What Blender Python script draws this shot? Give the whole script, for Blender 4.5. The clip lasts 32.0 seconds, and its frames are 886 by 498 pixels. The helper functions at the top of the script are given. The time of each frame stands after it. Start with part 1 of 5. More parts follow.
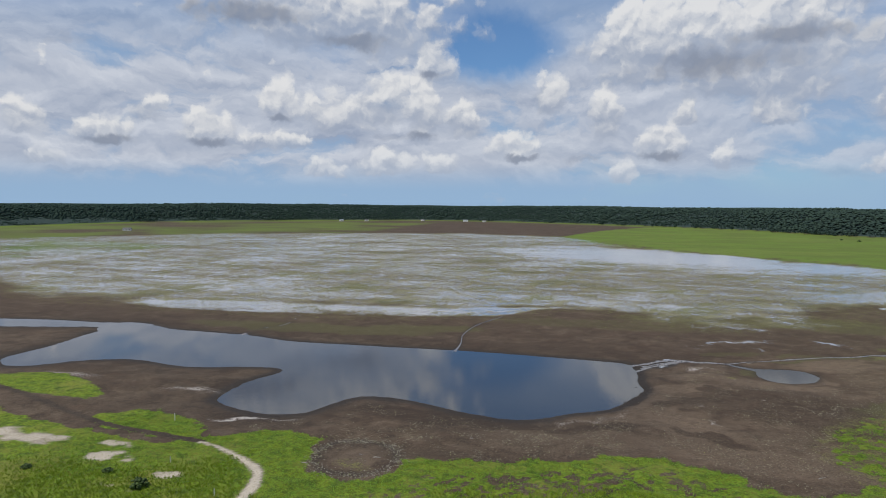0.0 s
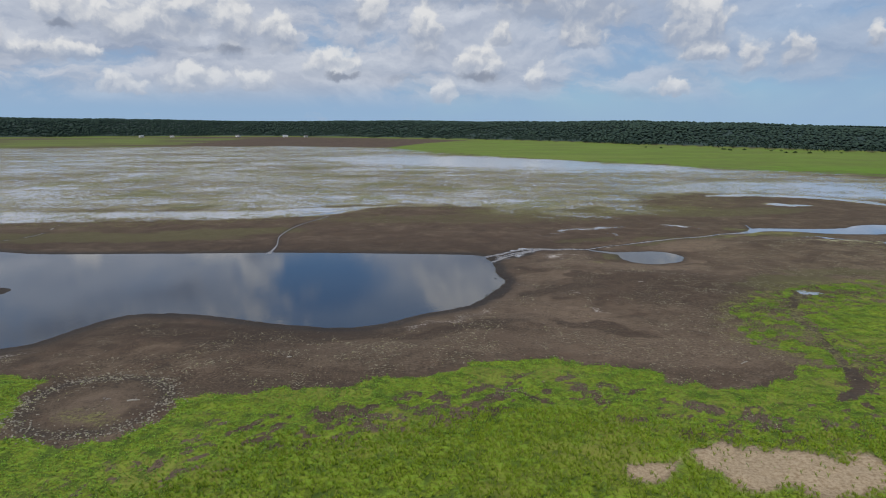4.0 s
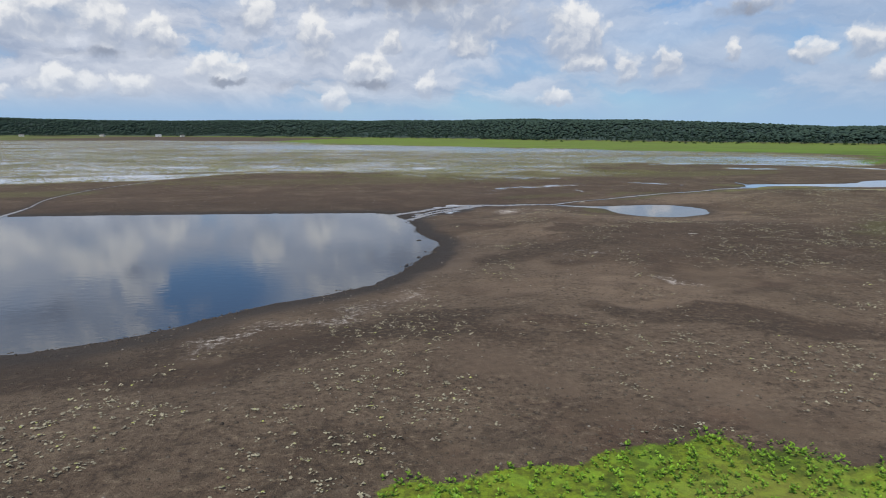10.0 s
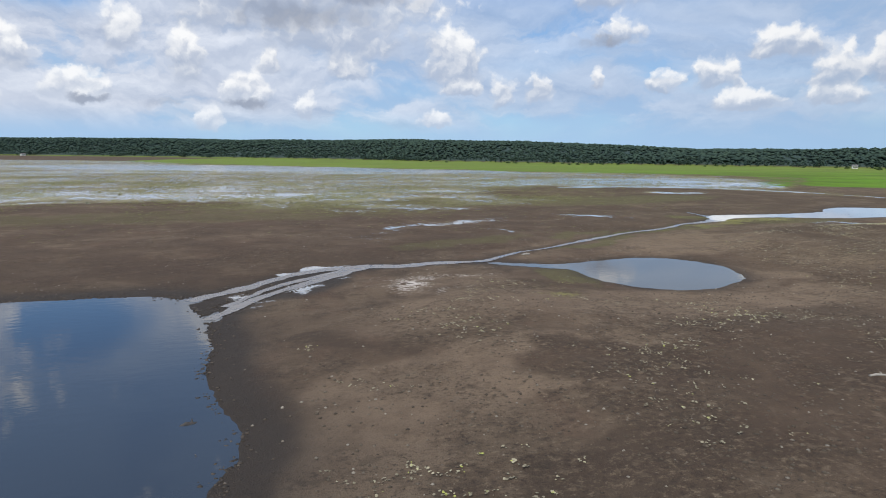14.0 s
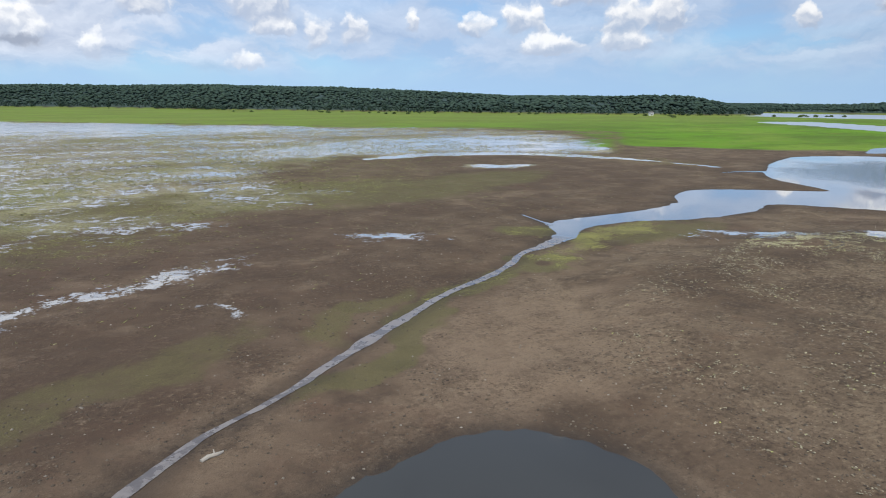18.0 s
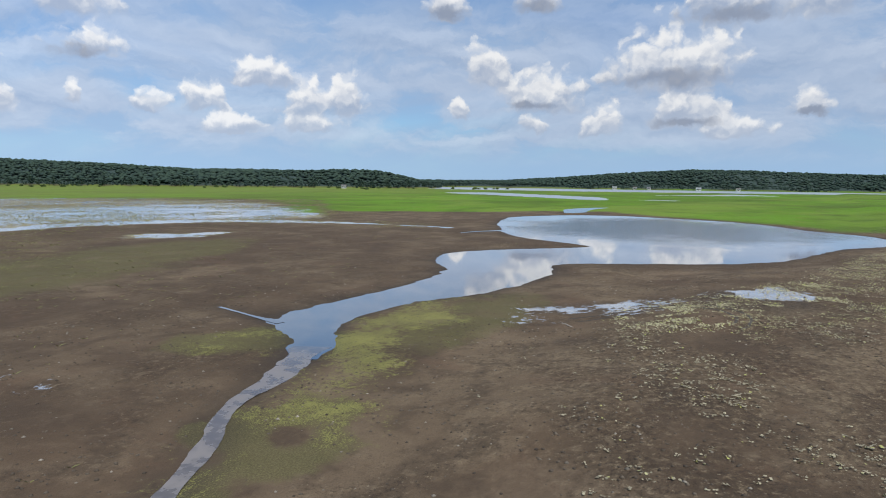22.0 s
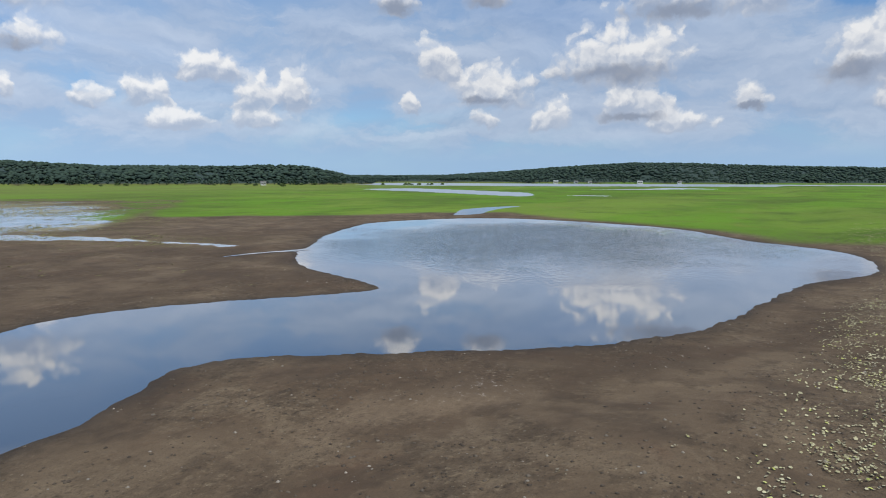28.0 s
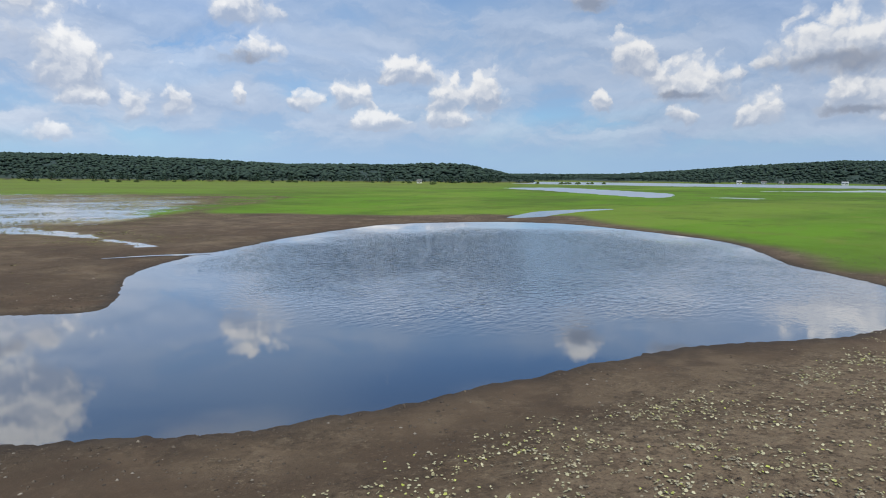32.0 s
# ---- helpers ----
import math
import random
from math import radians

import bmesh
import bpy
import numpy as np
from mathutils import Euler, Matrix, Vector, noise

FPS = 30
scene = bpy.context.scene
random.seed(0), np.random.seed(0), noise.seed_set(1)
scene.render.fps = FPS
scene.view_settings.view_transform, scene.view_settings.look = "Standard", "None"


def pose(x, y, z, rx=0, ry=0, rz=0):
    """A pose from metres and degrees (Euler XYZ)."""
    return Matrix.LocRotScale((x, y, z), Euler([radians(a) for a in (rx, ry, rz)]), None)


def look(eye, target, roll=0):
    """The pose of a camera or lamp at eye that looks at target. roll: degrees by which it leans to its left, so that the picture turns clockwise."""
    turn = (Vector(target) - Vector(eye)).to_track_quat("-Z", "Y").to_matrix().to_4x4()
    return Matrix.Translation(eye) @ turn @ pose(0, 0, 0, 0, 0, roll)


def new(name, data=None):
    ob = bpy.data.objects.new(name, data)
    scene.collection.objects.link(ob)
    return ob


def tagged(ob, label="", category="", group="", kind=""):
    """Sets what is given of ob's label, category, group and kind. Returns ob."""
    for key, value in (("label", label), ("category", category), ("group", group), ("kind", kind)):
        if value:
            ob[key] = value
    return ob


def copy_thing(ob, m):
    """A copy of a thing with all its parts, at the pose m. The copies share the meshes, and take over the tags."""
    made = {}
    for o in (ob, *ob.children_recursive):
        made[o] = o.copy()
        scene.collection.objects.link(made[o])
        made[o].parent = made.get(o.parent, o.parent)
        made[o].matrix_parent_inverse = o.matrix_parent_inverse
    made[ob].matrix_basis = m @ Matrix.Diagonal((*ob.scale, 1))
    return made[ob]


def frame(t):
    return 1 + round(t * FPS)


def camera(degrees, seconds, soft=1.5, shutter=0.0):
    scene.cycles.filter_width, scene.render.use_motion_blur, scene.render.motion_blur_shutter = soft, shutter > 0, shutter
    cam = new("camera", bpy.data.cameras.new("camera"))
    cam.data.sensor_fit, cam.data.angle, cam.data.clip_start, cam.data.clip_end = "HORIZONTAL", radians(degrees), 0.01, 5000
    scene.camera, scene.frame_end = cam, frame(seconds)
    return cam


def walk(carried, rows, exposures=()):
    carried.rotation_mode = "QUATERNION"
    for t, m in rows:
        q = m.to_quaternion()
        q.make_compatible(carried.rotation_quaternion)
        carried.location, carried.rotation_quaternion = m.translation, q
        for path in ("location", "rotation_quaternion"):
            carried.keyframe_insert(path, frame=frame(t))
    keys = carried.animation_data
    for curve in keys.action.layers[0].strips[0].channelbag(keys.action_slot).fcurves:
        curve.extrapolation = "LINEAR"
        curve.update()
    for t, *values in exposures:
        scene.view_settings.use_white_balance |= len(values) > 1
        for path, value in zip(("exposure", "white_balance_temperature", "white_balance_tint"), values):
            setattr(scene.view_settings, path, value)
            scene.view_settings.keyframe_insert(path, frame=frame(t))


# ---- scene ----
# A drained lake bed seen from a drone: ponds, a lagoon, mud flats, marsh meadow, far woods.
# Metres; water level is z = 0; the flight begins over the grassy southern shore.

LENS = 69.4
cam = camera(LENS, 32.0, 1.0)
# seconds, x, y, z, heading (to the left of +y), pitch, roll
PATH = [
    (0, 0.00, 0.00, 55.44, 19.00, -4.04, 0.17),
    (0.5, -1.73, 4.58, 53.35, 16.81, -5.41, 0.13),
    (1, -3.38, 9.60, 51.20, 14.49, -6.92, 0.14),
    (1.5, -4.93, 14.88, 49.02, 12.09, -8.39, 0.08),
    (2, -6.39, 20.20, 46.83, 9.67, -9.55, 0.07),
    (2.5, -7.61, 25.97, 44.58, 7.31, -10.21, 0.09),
    (3, -8.74, 31.82, 42.41, 5.61, -10.68, 0.13),
    (3.5, -9.69, 37.79, 40.11, 4.33, -11.08, 0.13),
    (5.5, -11.93, 61.19, 30.92, 1.57, -10.71, 0.14),
    (6, -12.23, 67.22, 28.59, 0.80, -10.71, 0.14),
    (6.5, -12.46, 73.31, 26.27, -0.09, -10.70, 0.16),
    (7, -12.68, 79.35, 23.84, -0.99, -10.68, 0.20),
    (7.5, -12.78, 85.54, 21.40, -1.89, -10.42, 0.20),
    (8, -12.81, 91.90, 19.03, -2.68, -10.30, 0.21),
    (8.5, -12.84, 98.46, 17.39, -2.85, -10.28, 0.21),
    (9, -12.63, 104.89, 16.10, -3.41, -10.25, 0.13),
    (9.5, -12.41, 111.10, 14.94, -4.17, -10.31, 0.17),
    (10, -12.13, 117.37, 13.84, -6.01, -10.31, 0.23),
    (10.5, -11.68, 123.74, 12.90, -7.83, -10.24, 0.30),
    (11, -11.20, 130.02, 12.41, -9.21, -9.93, 0.28),
    (11.5, -10.47, 136.51, 12.00, -10.91, -9.50, 0.31),
    (12, -9.59, 142.93, 11.63, -12.96, -8.86, 0.48),
    (12.5, -8.36, 149.23, 11.32, -15.13, -8.15, 0.53),
    (13, -6.97, 155.68, 11.22, -16.40, -7.50, 0.38),
    (13.5, -5.77, 161.98, 11.81, -16.52, -7.62, 0.56),
    (15.5, 8.01, 188.85, 14.50, -16.83, -11.56, -0.16),
    (16, 11.47, 192.75, 15.40, -19.24, -11.55, 0.00),
    (16.5, 14.89, 196.64, 16.33, -23.08, -11.56, 0.28),
    (17, 17.93, 200.91, 17.12, -27.56, -11.52, 0.35),
    (17.5, 20.72, 205.66, 18.00, -31.65, -12.73, 0.44),
    (18, 23.44, 210.40, 18.77, -32.24, -13.14, 0.36),
    (18.5, 26.21, 215.18, 18.30, -32.88, -13.23, 0.31),
    (19, 28.91, 219.90, 16.23, -37.69, -13.27, 0.42),
    (19.5, 31.89, 224.80, 14.46, -42.16, -11.35, 0.46),
    (20, 35.02, 229.46, 13.08, -48.85, -9.47, 0.67),
    (20.5, 39.01, 234.00, 12.23, -54.58, -7.87, 0.66),
    (21, 43.04, 238.07, 12.02, -56.18, -6.16, 0.57),
    (21.5, 47.07, 241.66, 11.95, -57.34, -6.08, 0.64),
    (22, 51.41, 245.16, 11.96, -59.23, -6.11, 0.66),
    (22.5, 55.95, 248.54, 11.92, -62.08, -6.11, 0.72),
    (23, 60.59, 251.75, 11.88, -65.03, -6.11, 0.72),
    (23.5, 65.41, 254.66, 11.84, -68.17, -6.15, 0.90),
    (24, 70.36, 256.44, 11.93, -71.14, -6.15, 0.85),
    (24.5, 75.45, 256.84, 12.01, -72.31, -6.15, 0.76),
    (25, 80.51, 256.30, 11.85, -72.33, -6.09, 0.88),
    (25.5, 85.62, 255.06, 11.87, -71.44, -6.12, 0.87),
    (27.5, 105.77, 248.43, 11.82, -64.55, -6.45, 0.16),
    (28, 110.92, 246.38, 11.87, -63.40, -6.50, 0.13),
    (28.5, 116.09, 244.38, 11.90, -62.11, -6.55, 0.11),
    (29, 121.24, 242.52, 11.90, -60.10, -6.55, 0.15),
    (29.5, 126.18, 240.33, 11.92, -58.12, -6.55, 0.15),
    (30, 130.83, 237.58, 12.01, -56.26, -6.60, 0.13),
    (30.5, 135.60, 234.49, 11.87, -54.09, -6.63, 0.36),
    (31, 140.07, 231.13, 11.79, -51.80, -6.65, 0.38),
    (31.5, 144.39, 227.75, 11.74, -49.47, -6.65, 0.47),
    (32, 148.84, 224.69, 11.73, -46.94, -6.68, 0.41),
]


def aim(x, y, z, heading, pitch, roll):
    h, p = radians(heading), radians(pitch)
    way = Vector((-math.sin(h) * math.cos(p), math.cos(h) * math.cos(p), math.sin(p)))
    return look((x, y, z), Vector((x, y, z)) + 10 * way, roll)


walk(cam, [(t, aim(*row)) for t, *row in PATH],
     [(0, -0.25), (3.5, -0.27), (8, -0.25), (9.5, -0.12), (11, 0.06), (13, 0.1), (17, 0.26), (20, 0.2), (23, 0.08), (32, 0.05)])

# ---------------------------------------------------------------- light
SUN_ELEVATION, SUN_AZIMUTH = 58.0, 215.0     # azimuth clockwise from +y
SKY_STRENGTH = 0.085
sun_data = bpy.data.lights.new("sun", "SUN")
sun_data.energy, sun_data.angle, sun_data.color = 3.55, radians(0.6), (1.0, 0.955, 0.88)
sun = new("sun", sun_data)
_e, _a = radians(SUN_ELEVATION), radians(SUN_AZIMUTH)
SUN_WAY = Vector((math.sin(_a) * math.cos(_e), math.cos(_a) * math.cos(_e), math.sin(_e)))
sun.matrix_world = look(SUN_WAY * 100, (0, 0, 0))


class Graph:
    """Short-hand for node trees."""

    def __init__(self, tree):
        self.tree = tree
        tree.nodes.clear()

    def node(self, kind, inputs=None):
        n = self.tree.nodes.new(kind)
        for key, value in (inputs or {}).items():
            self.put(n.inputs[key], value)
        return n

    def put(self, socket, value):
        if isinstance(value, bpy.types.NodeSocket):
            self.tree.links.new(value, socket)
        elif value is not None:
            socket.default_value = value

    def math(self, op, a, b=None, c=None, clamp=False):
        n = self.tree.nodes.new("ShaderNodeMath")
        n.operation, n.use_clamp = op, clamp
        for k, v in enumerate((a, b, c)):
            self.put(n.inputs[k], v)
        return n.outputs[0]

    def vec(self, op, a, b=None, c=None):
        n = self.tree.nodes.new("ShaderNodeVectorMath")
        n.operation = op
        for k, v in enumerate((a, b, c)):
            self.put(n.inputs[k], v)
        return n.outputs["Value"] if op in ("LENGTH", "DOT_PRODUCT") else n.outputs["Vector"]

    def noise(self, vector, scale, detail=3.0, rough=0.55, distortion=0.0):
        n = self.node("ShaderNodeTexNoise", {"Vector": vector, "Scale": scale, "Detail": detail, "Roughness": rough, "Distortion": distortion})
        return n.outputs["Fac"]

    def step(self, value, low, high):
        n = self.node("ShaderNodeMapRange", {"Value": value, "From Min": low, "From Max": high})
        n.interpolation_type = "SMOOTHSTEP"
        return n.outputs["Result"]

    def mix(self, fac, a, b):
        n = self.tree.nodes.new("ShaderNodeMix")
        n.data_type = "RGBA"
        self.put(n.inputs[0], fac)
        self.put(n.inputs[6], a)
        self.put(n.inputs[7], b)
        return n.outputs[2]

    def mixf(self, fac, a, b):
        n = self.tree.nodes.new("ShaderNodeMix")
        n.data_type = "FLOAT"
        self.put(n.inputs[0], fac)
        self.put(n.inputs[2], a)
        self.put(n.inputs[3], b)
        return n.outputs[0]


def rgb(r, g, b):
    return (r, g, b, 1.0)


# ---------------------------------------------------------------- sky with fair-weather cumulus
# Each cloud: bearing clockwise from +y, elevation of its flat base, half width, height, in degrees.
CLOUDS_WEST = (
    (-52, 5, 1.4, 2.5), (-50.7, 2.9, 1.5, 1.3), (-46.8, 4.6, 2.3, 2.2), (-43.5, 6.5, 1.1, 2.4), (-39.1, 4.6, 2, 3.3), (-33.4, 4.7, 3.3, 1.4),
    (-33.2, 6.7, 1.6, 3.4), (-29.6, 2.4, 1.9, 1.3), (-28.7, 13.2, 10.4, 6.3), (-28.4, 6.4, 3.2, 2.6), (-24.6, 2.5, 2.6, 1.9), (-24.1, 7, 2.1, 4.3),
    (-20.6, 5.5, 1.6, 5.1), (-19.7, 10.8, 1.5, 2.6), (-19.3, 2.6, 1.9, 1.5), (-17.2, 6, 1.5, 3.2), (-12.7, 3.8, 2.5, 2.2))
CLOUDS_NORTH = (
    (-9.7, 7.9, 1.3, 3.3), (-4.8, 5.4, 1.6, 4), (-4.8, 7.2, 1.6, 2.5), (-3.4, 1.9, 1.4, 1.6), (-1.9, 10, 4.9, 7), (-0.6, 3.5, 2.9, 3.4),
    (1.7, 6.8, 1, 1.9), (4.4, 9, 3.1, 4), (4.6, 2.9, 1.1, 2.3), (4.6, 11.7, 10.5, 5), (5.3, 9.1, 2, 2.3), (8, 8.4, 8.2, 9.4), (8.2, 6.3, 2.7, 2),
    (15.7, 2.6, 1.9, 1.2), (17.3, 6.3, 3.1, 4.6), (18.2, 5, 1.9, 1.1), (18.5, 5.3, 1.3, 1.1), (21.6, 4.2, 1.3, 2.4), (24.7, 4.5, 1.4, 3.1),
    (29.5, 5.7, 0.9, 1.3), (29.7, 12.1, 3.8, 3.1), (31, 9.1, 3.1, 2.3))
CLOUDS_EAST = (
    (34.8, 5.2, 1.7, 1.7), (38.8, 5.5, 2.1, 2.6), (41.1, 3.9, 3, 1.4), (41.2, 3.8, 2, 1.6), (42.1, 7.8, 1.5, 1.7), (43.8, 7.7, 3.3, 2.5),
    (47.3, 4.1, 3.1, 1.6), (47.5, 5.5, 2.1, 2.7), (50.8, 5.5, 2.1, 3.4), (59.3, 13.3, 2, 3.1), (60.6, 5.4, 0.9, 1.6), (62.9, 8.3, 2.3, 3.4),
    (67, 14.1, 2.4, 2.4), (67.3, 4.2, 1.6, 1.4), (67.7, 6.1, 4.8, 3.2), (72.7, 3.9, 2.1, 2.4), (78.2, 7.5, 6.2, 4.8), (79.6, 4.7, 3.6, 3.5),
    (82.7, 12.6, 4.2, 4.5), (83.1, 3.7, 3.7, 1.6), (88.5, 5.3, 2, 2.1), (88.9, 12.5, 3.3, 3.7), (96.2, 6.6, 3.8, 5.7), (98.3, 5, 2, 2.2),
    (98.8, 7, 2.4, 7.7), (103.1, 6.4, 3, 5.7))

CLOUDS_HIGH = ((44.5, 22.5, 4.8, 5.5), (13.5, 15.0, 5, 6), (-32, 22, 8, 5), (90, 21, 6, 5))

# Dark undersides of the largest: bearing and elevation of the middle, half width, half height.
GREY_BASES = (
    (78.3, 8.6, 5.6, 1.2), (66.5, 6.7, 3.2, 0.5), (94.9, 7.9, 4.0, 1.1), (102.6, 7.3, 3.2, 0.9), (82.0, 13.1, 5.0, 0.9), (59.3, 14.0, 2.4, 1.0),
    (67.0, 14.6, 2.8, 1.0), (4.0, 11.4, 8.0, 1.5), (9.5, 13.0, 6.0, 1.2), (-36.0, 15.6, 7.0, 1.3), (-22.0, 5.9, 4.6, 0.55), (-46.4, 5.1, 2.8, 0.5), (-39.0, 5.1, 2.0, 0.55),
    (-6.6, 4.0, 2.4, 0.5), (-0.6, 4.1, 2.6, 0.55), (-33.2, 7.2, 1.6, 0.5), (79.4, 5.1, 3.0, 0.5), (88.5, 5.6, 1.8, 0.4), (30.0, 9.5, 3.4, 0.9), (-20.0, 11.3, 1.3, 0.5), (-27.0, 13.8, 4.0, 0.8), (-12.0, 4.1, 2.0, 0.4))

world = bpy.data.worlds.new("sky")
world.use_nodes = True
scene.world = world
world.cycles.sampling_method, world.cycles.sample_map_resolution = "MANUAL", 256


def build_sky():
    g = Graph(world.node_tree)
    out = g.node("ShaderNodeOutputWorld")
    sky = g.node("ShaderNodeTexSky")
    sky.sky_type, sky.sun_disc = "NISHITA", False
    sky.sun_elevation, sky.sun_rotation = radians(SUN_ELEVATION), radians(SUN_AZIMUTH)
    sky.air_density, sky.dust_density, sky.ozone_density = 1.0, 0.3, 3.0
    way = g.node("ShaderNodeTexCoord").outputs["Generated"]
    part = g.node("ShaderNodeSeparateXYZ", {0: way}).outputs
    bearing = g.math("MULTIPLY", g.math("ARCTAN2", part[0], part[1]), 57.2958)
    height = g.math("MULTIPLY", g.math("ARCSINE", part[2]), 57.2958)
    flat = g.node("ShaderNodeCombineXYZ", {0: bearing, 1: height, 2: 0.0}).outputs[0]
    # billows: the outlines are bent by broad and fine noise and knobbed by rounded cells
    warp = g.node("ShaderNodeTexNoise", {"Vector": flat, "Scale": 0.42, "Detail": 4.0, "Roughness": 0.6}).outputs["Color"]
    bent = g.vec("MULTIPLY_ADD", g.vec("SUBTRACT", warp, (0.5, 0.5, 0.5)), (2.6, 1.7, 0.0), flat)
    curl = g.node("ShaderNodeTexNoise", {"Vector": flat, "Scale": 1.9, "Detail": 3.0, "Roughness": 0.6}).outputs["Color"]
    bent = g.vec("MULTIPLY_ADD", g.vec("SUBTRACT", curl, (0.5, 0.5, 0.5)), (0.42, 0.36, 0.0), bent)

    def knobs(place):
        n = g.node("ShaderNodeTexVoronoi")
        n.feature = "SMOOTH_F1"
        for key, value in (("Vector", place), ("Scale", 0.6), ("Detail", 3.0), ("Roughness", 0.42), ("Smoothness", 0.6)):
            g.put(n.inputs[key], value)
        return n.outputs["Distance"]

    # every cloud is a dome on a flat base; the domes are blended by their weights, which also give the height over the base
    total_w = None
    for a, e, w, h in CLOUDS_WEST + CLOUDS_NORTH + CLOUDS_EAST + CLOUDS_HIGH:
        w, h = (1.3 * w, 1.12 * h) if a < -8 else (w, h)
        off = g.vec("MULTIPLY_ADD", bent, (1 / w, 1 / h, 0.0), (-a / w, -(e + 0.12 * h) / h, 1.0))
        dome = g.vec("MAXIMUM", off, g.vec("MULTIPLY", off, (-1.0, -4.5, 0.0)))
        weight = g.math("POWER", 0.0008, g.vec("LENGTH", dome))
        share = g.vec("SCALE", off)
        g.put(share.node.inputs["Scale"], weight)
        total_w = share if total_w is None else g.vec("ADD", total_w, share)
    sums = g.node("ShaderNodeSeparateXYZ", {0: total_w}).outputs
    some = g.math("MAXIMUM", sums[2], 1e-12)
    reach = g.math("DIVIDE", g.math("LOGARITHM", some, math.e), math.log(0.0008))
    around = g.math("SQRT", g.math("MAXIMUM", g.math("MULTIPLY_ADD", reach, reach, -1.0), 0.0))
    rise = g.math("DIVIDE", sums[1], some)
    knob = knobs(bent)
    knob_up = knobs(g.vec("ADD", bent, (-0.2, 0.42, 0.0)))
    stray = g.math("MULTIPLY_ADD", g.noise(g.vec("MULTIPLY", bent, (0.17, 0.36, 1.0)), 1.0, 3.0, 0.55), 4.2, -2.55)
    stray = g.math("MULTIPLY_ADD", g.step(bearing, 32.0, -12.0), 0.45, stray)
    here = g.math("MULTIPLY_ADD", knob, -0.75, g.math("MAXIMUM", g.math("MULTIPLY_ADD", around, -1.15, 1.78), stray))
    # the sky overhead, where single clouds are not told apart
    up = g.math("MAXIMUM", part[2], 0.03)
    plane = g.node("ShaderNodeCombineXYZ", {0: g.math("DIVIDE", part[0], up), 1: g.math("DIVIDE", part[1], up), 2: 0.0}).outputs[0]
    field = g.noise(plane, 0.5, 5.0, 0.5)
    over = g.math("MULTIPLY", g.step(field, 0.50, 0.64), g.step(height, 16.0, 24.0))
    # thin streaked veil
    veil = g.noise(g.vec("MULTIPLY", flat, (0.04, 0.13, 1.0)), 1.0, 4.0, 0.55, 0.5)
    veil = g.math("MULTIPLY", g.step(veil, 0.22, 0.55), g.mixf(g.step(height, 9.0, 19.0), 0.95, 0.5))
    low = g.step(height, 6.0, 0.0)
    relief = g.math("SUBTRACT", knob_up, knob)
    lit = g.math("ADD", g.math("MULTIPLY_ADD", rise, 1.0, 0.16), g.math("MULTIPLY", relief, 0.8))
    lit = g.step(lit, 0.0, 0.95)
    cover = g.math("MULTIPLY", g.step(here, 0.0, g.mixf(g.step(rise, -0.1, 0.35), 0.9, 0.42)), g.mixf(lit, 0.72, 1.0))
    # broken grey layer behind the cumulus, thickest to the west
    layer_place = g.vec("MULTIPLY", bent, (0.085, 0.23, 1.0))
    layer = g.noise(layer_place, 1.0, 5.0, 0.58, 0.4)
    layer_up = g.noise(g.vec("ADD", layer_place, (0.0, 0.16, 0.0)), 1.0, 5.0, 0.58, 0.4)
    layer_cover = g.math("MULTIPLY", g.step(g.math("MULTIPLY_ADD", g.step(around, 3.0, 1.2), 0.13, layer), 0.42, 0.60), g.mixf(g.step(bearing, 30.0, -8.0), 0.42, 0.9))
    layer_cover = g.math("MULTIPLY", layer_cover, g.math("MULTIPLY", g.step(height, 1.0, 4.0), g.step(height, 20.0, 10.0)))
    layer_lit = g.math("MULTIPLY_ADD", g.math("SUBTRACT", layer, layer_up), 3.2, 0.5, clamp=True)
    # clear gaps of deep blue
    clear = None
    for a, e, w, h in ((-14.5, 13.5, 6.0, 3.2), (96.5, 13.6, 4.0, 1.5), (104.0, 11.0, 3.0, 1.8), (4.0, 16.8, 7.0, 1.6), (60.0, 17.5, 12.0, 2.0), (52.0, 20.5, 16.0, 5.0)):
        r = g.vec("LENGTH", g.vec("MULTIPLY_ADD", bent, (1 / w, 1 / h, 0.0), (-a / w, -e / h, 0.0)))
        clear = r if clear is None else g.math("SMOOTH_MIN", clear, r, 0.3)
    shut = g.step(clear, 0.55, 1.35)
    layer_cover = g.math("MULTIPLY", layer_cover, shut)
    veil = g.math("MULTIPLY", veil, g.mixf(shut, 0.12, 1.0))
    blue = g.vec("MULTIPLY", sky.outputs[0], (SKY_STRENGTH * 0.78, SKY_STRENGTH * 1.08, SKY_STRENGTH * 1.36))
    base = g.mix(veil, blue, rgb(0.315, 0.45, 0.66))
    base = g.mix(g.math("MULTIPLY", low, 0.8), base, rgb(0.345, 0.525, 0.75))
    base = g.mix(layer_cover, base, g.mix(layer_lit, rgb(0.36, 0.42, 0.55), rgb(0.74, 0.77, 0.84)))
    cloud = g.mix(lit, rgb(0.36, 0.42, 0.54), rgb(0.86, 0.865, 0.875))
    cloud = g.mix(g.math("MULTIPLY", g.step(height, 7.0, 1.0), 0.4), cloud, rgb(0.60, 0.69, 0.82))
    # flat grey undersides
    bars = None
    for a, e, w, h in GREY_BASES:
        r = g.vec("LENGTH", g.vec("MULTIPLY_ADD", bent, (1 / w, 1 / h, 0.0), (-a / w, -e / h, 0.0)))
        bars = r if bars is None else g.math("SMOOTH_MIN", bars, r, 0.3)
